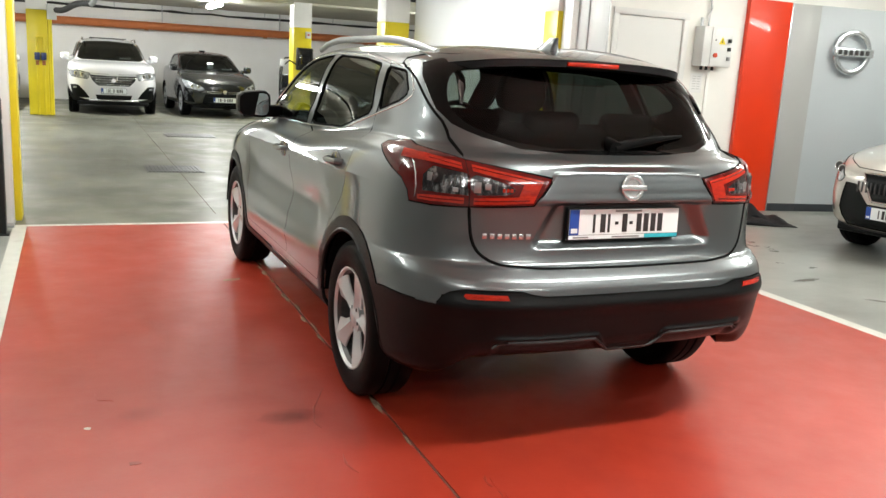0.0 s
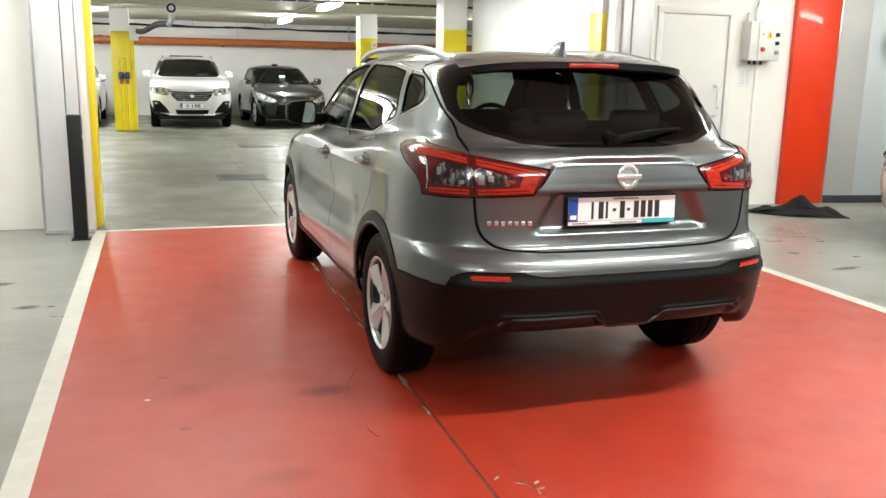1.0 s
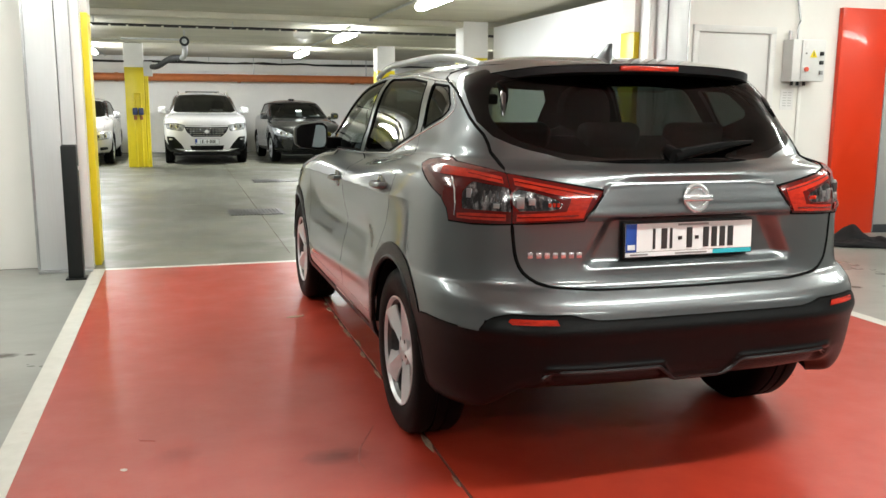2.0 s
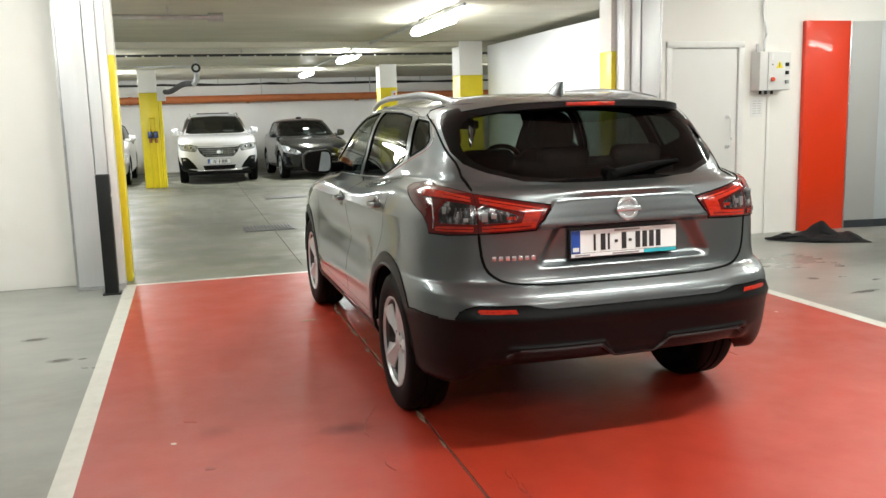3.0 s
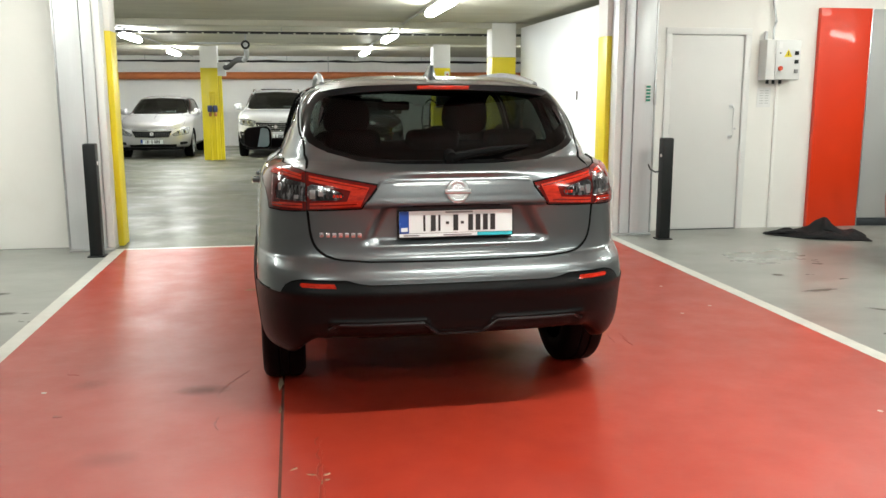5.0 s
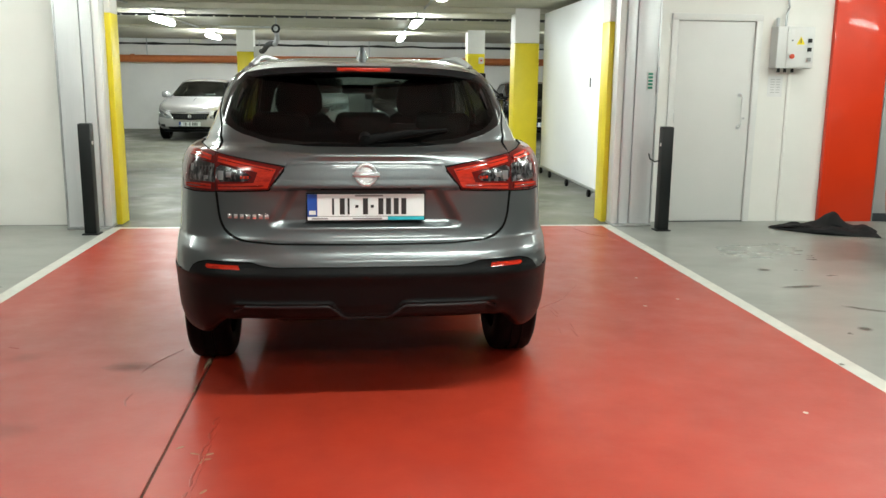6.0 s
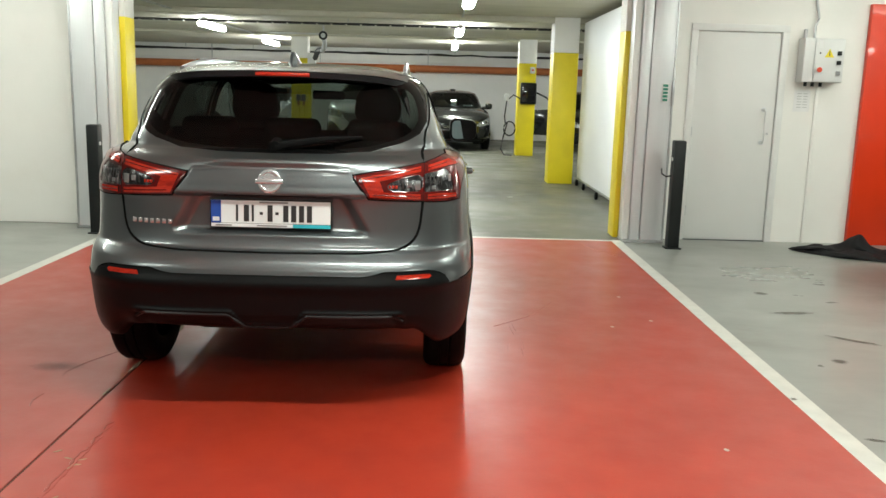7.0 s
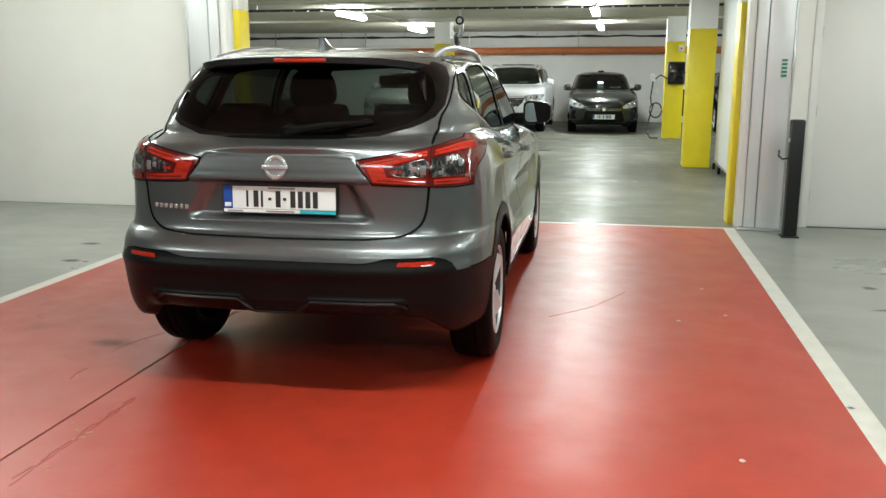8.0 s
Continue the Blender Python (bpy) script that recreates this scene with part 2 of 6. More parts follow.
def thing(name, m, label, category, group="", kind=""):
    ob = new(name)
    ob.empty_display_size = 0.2
    ob.matrix_basis = m
    return tagged(ob, label, category, group, kind)


def setting(name, bm, mat, label="", category=""):
    return tagged(link_mesh(name, bm, mat), label, category, "", "structure")


def box(bm, x0, x1, y0, y1, z0, z1, bevel=0.0, segs=2, m=None):
    vs = [bm.verts.new((x, y, z)) for z in (z0, z1) for y in (y0, y1) for x in (x0, x1)]
    fs = [bm.faces.new([vs[i] for i in f]) for f in ((0, 2, 3, 1), (4, 5, 7, 6), (0, 1, 5, 4), (2, 6, 7, 3), (0, 4, 6, 2), (1, 3, 7, 5))]
    if bevel:
        r = bmesh.ops.bevel(bm, geom=list({e for f in fs for e in f.edges}), offset=bevel, segments=segs, affect="EDGES", profile=0.5)
        vs = [v for v in vs if v.is_valid] + [v for v in r["verts"]]
    if m is not None:
        bmesh.ops.transform(bm, matrix=m, verts=list(set(vs)))
    return bm


def new_box(*a, **k):
    return box(bmesh.new(), *a, **k)


def cyl(bm, p0, p1, r, n=16, r2=None):
    p0, p1 = Vector(p0), Vector(p1)
    m = Matrix.Translation((p0 + p1) / 2) @ (p1 - p0).to_track_quat("Z", "Y").to_matrix().to_4x4()
    bmesh.ops.create_cone(bm, cap_ends=True, segments=n, radius1=r, radius2=r if r2 is None else r2, depth=(p1 - p0).length, matrix=m)
    return bm


def sweep(bm, pts, r, n=8, flat=1.0):
    """A tube along points; flat squeezes it sideways."""
    pts = [Vector(p) for p in pts]
    rings = []
    for i, p in enumerate(pts):
        d = (pts[min(i + 1, len(pts) - 1)] - pts[max(i - 1, 0)]).normalized()
        q = d.to_track_quat("Z", "Y")
        rad = r[i] if isinstance(r, (list, tuple)) else r
        rings.append([bm.verts.new(p + q @ Vector((math.cos(a) * rad * flat, math.sin(a) * rad, 0))) for a in (2 * math.pi * k / n for k in range(n))])
    for a, b in zip(rings, rings[1:]):
        for k in range(n):
            bm.faces.new((a[k], a[(k + 1) % n], b[(k + 1) % n], b[k]))
    bm.faces.new(rings[0][::-1])
    bm.faces.new(rings[-1])
    return bm


def lathe(bm, profile, n=40, m=None):
    """Profile of (radius, along); the axis is x."""
    rings = []
    for rr, x in profile:
        rings.append([bm.verts.new((x, rr * math.cos(a), rr * math.sin(a))) for a in (2 * math.pi * k / n for k in range(n))])
    vs = [v for r in rings for v in r]
    for a, b in zip(rings, rings[1:]):
        for k in range(n):
            bm.faces.new((a[k], b[k], b[(k + 1) % n], a[(k + 1) % n]))
    if m is not None:
        bmesh.ops.transform(bm, matrix=m, verts=vs)
    return bm


def prism(bm, pts, d0, d1, m=None):
    """A polygon in x, z pulled along y from d0 to d1."""
    a = [bm.verts.new((x, d0, z)) for x, z in pts]
    b = [bm.verts.new((x, d1, z)) for x, z in pts]
    n = len(pts)
    for i in range(n):
        bm.faces.new((a[i], a[(i + 1) % n], b[(i + 1) % n], b[i]))
    bm.faces.new(a[::-1])
    bm.faces.new(b)
    if m is not None:
        bmesh.ops.transform(bm, matrix=m, verts=a + b)
    bmesh.ops.recalc_face_normals(bm, faces=bm.faces[:])
    return bm


def arc(cx, cz, r, a0, a1, n):
    return [(cx + r * math.cos(radians(a0 + (a1 - a0) * i / n)), cz + r * math.sin(radians(a0 + (a1 - a0) * i / n))) for i in range(n + 1)]


# ---- the two rooms ----
def tile(name, x0, x1, y0, y1, z, mat, label, deep=0.10, category="floor"):
    return setting(name, new_box(x0, x1, y0, y1, z - deep, z), mat, label, category)


RX0, RX1, RY1, JX = -2.475, 2.362, 4.50, -0.92     # red bay and the joint through it
NEAR_H, FAR_H, FAR_Y = 3.15, 2.62, 22.3
tile("floor_red_1", RX0, JX - 0.0065, -8.0, RY1, 0.0, RED_FLOOR, "glossy red epoxy painted bay floor, worn and scuffed")
tile("floor_red_2", JX + 0.0065, RX1, -8.0, RY1, 0.0, RED_FLOOR, "glossy red epoxy painted bay floor, worn and scuffed")
tile("floor_joint", JX - 0.0065, JX + 0.0065, -8.0, RY1, -0.004, JOINT, "dark dirty expansion joint in the red floor", category="joint")
tile("floor_grey_1", -9.0, RX0 - 0.10, -8.0, 4.72, 0.0, GREY_FLOOR, "pale grey epoxy painted floor with scuffs")
tile("floor_grey_2", RX1 + 0.10, 9.5, -8.0, 5.0, 0.0, GREY_FLOOR, "pale grey epoxy painted floor with scuffs")
tile("floor_line_1", RX0 - 0.10, RX0, -8.0, RY1 + 0.07, 0.0, LINE_PAINT, "white painted line beside the red bay", category="line")
tile("floor_line_2", RX1, RX1 + 0.10, -8.0, RY1 + 0.07, 0.0, LINE_PAINT, "white painted line beside the red bay", category="line")
tile("floor_line_3", RX0, RX1, RY1, RY1 + 0.07, 0.0, LINE_PAINT, "white painted line across the bay front", category="line")
tile("floor_threshold", RX0 - 0.10, RX1 + 0.10, RY1 + 0.07, 4.95, 0.0, CONCRETE, "concrete threshold under the shutter")
tile("floor_garage_1", -14.0, JX - 0.004, 4.95, FAR_Y, 0.0, CONCRETE, "worn polished concrete garage floor, damp and shiny")
tile("floor_garage_2", JX + 0.004, 9.0, 4.95, FAR_Y, 0.0, CONCRETE, "worn polished concrete garage floor, damp and shiny")
tile("floor_joint_garage", JX - 0.004, JX + 0.004, 4.95, FAR_Y, -0.005, JOINT, "dark saw-cut joint in the concrete", category="joint")

# broken edges along the joint
random.seed(4)
bm = bmesh.new()
y = -1.6
while y < 3.6:
    w, l = random.uniform(0.006, 0.017), random.uniform(0.06, 0.20)
    dens = 0.97 if y > 0.3 else 0.25
    if random.random() < dens:
        x = JX - 0.0065 - w * 0.5 if random.random() < 0.75 else JX + 0.0065 + w * 0.5
        n = 7
        ring = [(x + w * math.cos(2 * math.pi * k / n) * random.uniform(0.6, 1.1), y + l / 2 * math.sin(2 * math.pi * k / n) * random.uniform(0.6, 1.1)) for k in range(n)]
        top = [bm.verts.new((a, b, 0.0025)) for a, b in ring]
        low = [bm.verts.new((a + (a - x) * 0.2, b, 0.0)) for a, b in ring]
        bm.faces.new(top)
        for k in range(n):
            bm.faces.new((low[k], low[(k + 1) % n], top[(k + 1) % n], top[k]))
    y += l * random.uniform(0.8, 1.6)
tagged(link_mesh("joint_chips", bm, CHIP), "broken pale concrete edges along the floor joint", "chips", "", "stuff")


def blot(name, cx, cy, rx, ry, mat, label, rot=0.0, seed=1, z=0.0015):
    random.seed(seed)
    bm = bmesh.new()
    n = 18
    c, s = math.cos(radians(rot)), math.sin(radians(rot))
    vs, lo = [], []
    for k in range(n):
        a, f = 2 * math.pi * k / n, random.uniform(0.75, 1.1)
        px, py = rx * f * math.cos(a), ry * f * math.sin(a)
        vs.append(bm.verts.new((cx + c * px - s * py, cy + s * px + c * py, z)))
        lo.append(bm.verts.new((cx + 1.03 * (c * px - s * py), cy + 1.03 * (s * px + c * py), 0)))
    bm.faces.new(vs)
    for k in range(n):
        bm.faces.new((lo[k], lo[(k + 1) % n], vs[(k + 1) % n], vs[k]))
    return tagged(link_mesh(name, bm, mat), label, "mark", "", "stuff")


STREAK = smear("floor_streak", (0.115, 0.105, 0.082), 0.8)
blot("floor_chip", -1.18, 2.53, 0.06, 0.025, CHIP, "pale chipped spot in the red floor", 15, 2)
blot("floor_scuff", -1.31, 0.25, 0.15, 0.09, SMEAR, "dark tyre scuff on the red floor", -10, 3)
blot("floor_chip", -2.80, 2.06, 0.09, 0.055, STREAK, "worn grey-brown patch on the grey floor", 10, 5)
blot("floor_chip", -2.67, 2.05, 0.03, 0.02, STREAK, "worn grey-brown spot on the grey floor", 10, 15)
for i, (x, y) in enumerate(((1.943, 2.10), (1.843, -0.60), (1.736, 1.281), (-2.096, 0.34), (2.02, 1.45))):
    blot("floor_chip", x, y, 0.012, 0.014, LINE_PAINT, "small white paint fleck on the red floor", 20 * i, 40 + i)
for i, (x, y, rx, ry) in enumerate(((-1.62, -0.55, 0.16, 0.10), (-1.90, 0.42, 0.12, 0.09))):
    blot("floor_scuff", x, y, rx, ry, FAINT_SMEAR, "faint dull smear on the red floor", 25 * i, 33 + i)
blot("floor_chip", 2.38, 0.037, 0.022, 0.020, STREAK, "dark dent in the white line", 0, 7)
DRAG = material("rubber_drag", (0.345, 0.0295, 0.0125), 0.42, coat=0.28, coat_rough=0.31, vary=0.12, scale=14)
blot("floor_streak", 3.07, 1.75, 0.23, 0.035, STREAK, "brown dirt streak on the grey floor", 12, 21)
blot("floor_streak", 3.18, 1.11, 0.22, 0.022, STREAK, "brown dirt streak on the grey floor", -38, 22)
blot("floor_streak", 3.06, 2.33, 0.06, 0.06, STREAK, "small dark mark on the grey floor", 10, 23)
blot("floor_streak", 2.90, 0.67, 0.05, 0.05, STREAK, "small dark mark on the grey floor", 10, 27)
blot("floor_streak", 2.54, -0.46, 0.07, 0.015, STREAK, "small dark mark on the grey floor", -20, 28)
blot("floor_streak", -3.05, 2.70, 0.10, 0.05, STREAK, "small dark mark on the grey floor", 10, 24)
blot("floor_leaf", 1.62, 7.95, 0.05, 0.03, LINE_PAINT, "pale scrap lying on the garage floor", 20, 31)


def scratch(name, pts, w, mat, label, seed):
    """A thin uneven ribbon scraped along the floor."""
    random.seed(seed)
    fine = []
    for (x0, y0), (x1, y1) in zip(pts, pts[1:]):
        n = max(2, int(math.hypot(x1 - x0, y1 - y0) / 0.025))
        fine += [(x0 + (x1 - x0) * k / n, y0 + (y1 - y0) * k / n) for k in range(n)]
    fine.append(pts[-1])
    bm = bmesh.new()
    rows = []
    for i, (x, y) in enumerate(fine):
        (ax, ay), (bx, by) = fine[max(i - 1, 0)], fine[min(i + 1, len(fine) - 1)]
        l = math.hypot(bx - ax, by - ay) or 1
        nx, ny = -(by - ay) / l, (bx - ax) / l
        h = 0.5 * w * random.uniform(0.25, 1.0) * (0.3 if i in (0, len(fine) - 1) else 1)
        j = random.uniform(-0.4, 0.4) * w
        rows.append([bm.verts.new((x + nx * (j + o * h), y + ny * (j + o * h), z)) for o, z in ((-1.4, 0.0), (-1, 0.0018), (1, 0.0018), (1.4, 0.0))])
    for p, q in zip(rows, rows[1:]):
        for k in range(3):
            bm.faces.new((p[k], q[k], q[k + 1], p[k + 1]))
    bmesh.ops.recalc_face_normals(bm, faces=bm.faces[:])
    return tagged(link_mesh(name, bm, mat), label, "mark", "", "stuff")


DARK_SCRATCH = "thin dark scratch in the red floor"
scratch("floor_scratch", [(-1.226, 0.103), (-1.238, 0.172), (-1.205, 0.306), (-1.10, 0.529)], 0.006, SOOT, DARK_SCRATCH, 51)
scratch("floor_scratch", [(-1.198, -0.31), (-1.222, -0.23), (-1.21, -0.144)], 0.007, SOOT, DARK_SCRATCH, 52)
for i, (y0, y1) in enumerate(((-1.27, -1.16), (-1.12, -0.93), (-0.90, -0.72), (-0.70, -0.58), (-0.55, -0.46))):
    scratch("floor_scratch", [(-0.772 + 0.006 * (i % 2), y0), (-0.774, (y0 + y1) / 2), (-0.765, y1)], 0.012, SOOT, "dark scrape beside the floor joint", 60 + i)
    scratch("floor_scratch", [(-0.748 - 0.004 * i, y0 - 0.05), (-0.752, y1 - 0.02)], 0.007, DRAG, "faint scrape beside the floor joint", 70 + i)
for i, (x, y, l, r) in enumerate(((-0.742, -0.844, 0.020, 30), (-0.756, -0.905, 0.026, 70), (-0.866, -0.772, 0.020, 40), (-0.80, -0.835, 0.022, -20), (-0.745, -0.89, 0.018, 10), (-0.71, -1.16, 0.020, 60))):
    blot("floor_chip", x, y, l, 0.006, CHIP, "small chipped spots on the red floor", r, 80 + i)
for i, (x, y) in enumerate(((1.112, 1.218), (1.09, 1.14), (1.113, 0.708), (1.125, 0.83), (1.029, 0.783))):
    scratch("floor_scratch", [(x, y - 0.09), (x + 0.008 * (i - 2), y + 0.08)], 0.006, DRAG, "faint dark tyre scuff on the red floor", 90 + i)
scratch("floor_scratch", [(0.98, 1.22), (1.219, 1.483), (1.434, 1.913)], 0.006, DRAG, "long faint scratch on the red floor", 97)
scratch("floor_scratch", [(2.02, 4.35), (2.075, 4.061), (2.19, 3.86), (2.28, 3.62)], 0.008, DRAG, "hairline crack at the bay corner", 98)
scratch("floor_scratch", [(-2.06, 0.70), (-2.05, 0.62), (-1.99, 0.60)], 0.008, DRAG, "small curved scratch on the red floor", 99)
blot("floor_scuff", -1.945, -0.012, 0.022, 0.014, SOOT, "small dark spot on the red floor", 0, 46)

# walls of the near room, with the wide opening and the door's opening
WY0, WY1 = 4.74, 4.95
OX0, OX1 = -2.64, 2.56                               # structural opening
DX0, DX1, DH = 3.075, 4.03, 2.155                    # door frame's opening
setting("wall_north_1", new_box(-9.0, OX0, WY0, WY1, 0, NEAR_H), WALL, "white painted plaster wall", "wall")
setting("wall_north_2", new_box(OX1, DX0, WY0, WY1, 0, NEAR_H), WALL, "white painted plaster wall", "wall")
setting("wall_north_3", new_box(DX0, DX1, WY0, WY1, DH, NEAR_H), WALL, "white painted plaster wall over the door", "wall")
setting("wall_north_4", new_box(DX1, 9.5, WY0, WY1, 0, NEAR_H), WALL, "white painted plaster wall", "wall")
setting("wall_lintel", new_box(OX0, OX1, WY0, WY1, 2.85, NEAR_H), WALL, "white painted wall over the wide opening", "wall")
# added walls out of view, grey to hold down bounce and reflections
setting("wall_west", new_box(-9.2, -9.0, -8.0, WY1, 0, NEAR_H), UNSEEN_WALL, "plain grey wall added out of view to close the near room", "wall")
setting("wall_east", new_box(9.5, 9.7, -8.0, WY1, 0, NEAR_H), UNSEEN_WALL, "plain grey wall added out of view to close the near room", "wall")
setting("wall_south", new_box(-9.2, 9.7, -8.2, -8.0, 0, NEAR_H), UNSEEN_WALL, "plain grey wall added out of view to close the near room", "wall")
# this ceiling is never in view; pale so that the car's top reflects it brightly
setting("ceiling", new_box(-9.2, 9.7, -8.2, WY1, NEAR_H, NEAR_H + 0.2), SOFFIT_NEAR, "pale ceiling added out of view over the near room", "ceiling")

# the garage behind
setting("ceiling_garage", new_box(-14.2, 9.2, WY1, FAR_Y + 0.2, FAR_H, FAR_H + 0.2), CEILING, "bare concrete garage soffit", "ceiling")
setting("wall_garage_north", new_box(-14.2, 9.2, FAR_Y, FAR_Y + 0.2, 0, FAR_H), GARAGE_WALL, "white painted block wall at the garage end", "wall")
setting("wall_garage_west", new_box(-14.2, -14.0, WY1, FAR_Y, 0, FAR_H), GARAGE_WALL, "white painted garage wall", "wall")
setting("wall_garage_east", new_box(9.0, 9.2, WY1, FAR_Y, 0, FAR_H), GARAGE_WALL, "white painted garage wall", "wall")
setting("beam_1", new_box(-14.0, 9.0, 9.92, 10.24, FAR_H - 0.09, FAR_H, 0.01), CEILING, "shallow concrete downstand beam", "beam")
setting("beam_2", new_box(-14.0, 9.0, 15.95, 16.27, FAR_H - 0.05, FAR_H, 0.01), CEILING, "shallow concrete downstand beam", "beam")
setting("wall_ledge", new_box(-14.0, 9.0, FAR_Y - 0.10, FAR_Y - 0.003, 2.22, 2.60, 0.01), GARAGE_WALL, "projecting upper band of the white wall", "ledge")


def column(name, x0, x1, y0, y1, split, label):
    e = thing(name, pose((x0 + x1) / 2, (y0 + y1) / 2, 0), label, "pillar", "", "structure")
    hx, hy = (x1 - x0) / 2, (y1 - y0) / 2
    part("lower_coat", new_box(-hx, hx, -hy, hy, 0, split, 0.012), YELLOW, e, "bright yellow paint")
    part("upper_coat", new_box(-hx, hx, -hy, hy, split, FAR_H - 0.003, 0.012), GARAGE_WALL, e, "white paint")
    return e


column("pillar_1", -2.90, -2.52, 16.50, 16.90, 2.09, "concrete pillar painted yellow below and white above")
column("pillar_2", 2.37, 2.77, 15.91, 16.31, 2.09, "concrete pillar painted yellow below and white above")
column("pillar_3", 2.375, 2.775, 9.90, 10.30, 2.075, "concrete pillar painted yellow below and white above")
for i, (a, b) in enumerate(((-2.66, -2.52), (2.42, 2.56))):
    e = thing("jamb_%d" % (i + 1), pose((a + b) / 2, 4.90, 0), "opening edge painted yellow below and white above", "jamb", "", "structure")
    h = (b - a) / 2
    part("lower_coat", new_box(-h, h, -0.15, 0.12, 0, 2.07, 0.006), YELLOW, e, "bright yellow paint")
    part("upper_coat", new_box(-h, h, -0.15, 0.12, 2.07, 2.84, 0.006), WALL, e, "white paint")


def shutter_guide(cx, side):
    """Aluminium guide box of the roller shutter; side +1: its slot looks to +x."""
    e = thing("shutter_guide", pose(cx, 4.60, 0), "tall brushed aluminium roller shutter guide on the wall", "shutter guide", "shutter guides", "structure")

    def strip(nm, a, b, y0, y1, mat):
        a, b = sorted((a * side, b * side))
        part(nm, new_box(a, b, y0, y1, 0.02, 2.85, 0.004), mat, e)
    strip("back_box", -0.205, 0.195, -0.02, 0.135, ALU)
    strip("side_return", -0.212, -0.192, -0.10, -0.022, GALV)
    strip("front_cover", -0.191, 0.022, -0.10, -0.022, ALU)
    strip("groove", 0.0225, 0.029, -0.06, -0.022, GROOVE)
    strip("rail", 0.0295, 0.128, -0.088, -0.022, ALU)
    strip("groove", 0.1285, 0.133, -0.05, -0.022, GROOVE)
    strip("rail", 0.1335, 0.198, -0.06, -0.022, FRAME_PAINT)
    part("foot_plate", new_box(-0.20, 0.20, -0.15, 0.138, 0.0, 0.018, 0.003), GALV, e)
    return e


shutter_guide(-2.765, 1)
g = shutter_guide(2.665, -1)
part("sensor_strip", new_box(0.190, 0.212, -0.118, -0.1005, 1.36, 1.62, 0.004), GALV, g)

# small green notice on the guide, its writing as bars
e = thing("green_notice", pose(2.79, 4.495, 1.48), "small white notice with green lettering fixed to the shutter guide", "notice")
part("panel", new_box(-0.030, 0.030, -0.004, 0.004, -0.09, 0.09, 0.001), WHITE_PLASTIC, e)
for k in range(5):
    part("text_bar", new_box(-0.024, 0.024, -0.006, -0.0042, -0.082 + k * 0.034, -0.058 + k * 0.034), GREEN_SIGN, e)

# door with its frame
e = thing("door_1", pose(3.555, 4.75, 0), "closed pale grey flush door with steel pull handle", "door", "", "structure")
part("leaf", new_box(-0.412, 0.412, -0.004, 0.04, 0.008, 2.09, 0.002), DOOR_PAINT, e)
for a, b in ((-0.485, -0.417), (0.417, 0.485)):
    part("frame_post", new_box(a, b, -0.03, 0.06, 0, 2.16, 0.004), FRAME_PAINT, e)
part("frame_head", new_box(-0.485, 0.485, -0.031, 0.06, 2.095, 2.163, 0.004), FRAME_PAINT, e)
for z in (0.30, 1.10, 1.80):
    part("hinge", cyl(bmesh.new(), (-0.414, -0.012, z - 0.05), (-0.414, -0.012, z + 0.05), 0.008, 12), GALV, e)
bm = sweep(bmesh.new(), [(0.30, -0.004, 1.01), (0.30, -0.045, 1.01), (0.30, -0.06, 1.03), (0.30, -0.06, 1.32), (0.30, -0.045, 1.34), (0.30, -0.004, 1.34)], 0.010, 10)
part("pull_handle", bm, WHITE_PLASTIC, e, "pale white pull handle")
for z in (1.01, 1.34):
    part("rose", cyl(bmesh.new(), (0.30, -0.012, z), (0.30, -0.003, z), 0.025, 20), ALU, e)
part("keyhole", cyl(bmesh.new(), (0.355, -0.008, 1.10), (0.355, -0.003, 1.10), 0.012, 16), GALV, e)
part("sill", new_box(-0.417, 0.417, -0.02, 0.04, 0, 0.007), SKIRT, e)

# electrical enclosure with conduit
e = thing("control_box", pose(4.33, 4.74, 1.83), "grey electrical control enclosure with warning triangle and red stop button", "control box")
part("case", new_box(-0.19, 0.19, -0.16, -0.001, -0.21, 0.21, 0.006), BOX_GREY, e)
part("lid", new_box(-0.09, 0.197, -0.175, -0.161, -0.205, 0.205, 0.005), BOX_GREY, e)
part("warning_triangle", prism(bmesh.new(), [(0.005, 0.03), (0.095, 0.03), (0.05, 0.11)], -0.178, -0.1752), YELLOW, e, "yellow warning triangle")
part("flash_mark", prism(bmesh.new(), [(0.045, 0.045), (0.055, 0.045), (0.052, 0.09), (0.046, 0.09)], -0.180, -0.1782), BLACK_BAR, e)
part("button_plate", new_box(-0.075, -0.005, -0.181, -0.1752, -0.125, -0.055, 0.003), BOX_GREY, e)
part("stop_button", cyl(bmesh.new(), (-0.04, -0.20, -0.09), (-0.04, -0.181, -0.09), 0.024, 20), RED_BUTTON, e, "red stop button")
for x, z in ((0.145, 0.07), (0.145, -0.02), (0.145, -0.12)):
    part("switch", new_box(x - 0.02, x + 0.02, -0.195, -0.1752, z - 0.02, z + 0.02, 0.004), GREY_BAR if z < -0.1 else BLACK_STEEL, e)
part("label_plate", new_box(-0.06, -0.02, -0.178, -0.1752, 0.12, 0.19), WHITE_PLASTIC, e)
part("pilot_lamp", cyl(bmesh.new(), (-0.04, -0.18, 0.07), (-0.04, -0.175, 0.07), 0.008, 12), BLACK_STEEL, e)
for x in (-0.12, -0.05, 0.03):
    part("gland", cyl(bmesh.new(), (x, -0.08, -0.25), (x, -0.08, -0.21), 0.016, 12), BLACK_STEEL, e)
e = thing("conduit", pose(4.27, 4.74, 2.04), "grey cable conduit rising from the control box", "conduit")
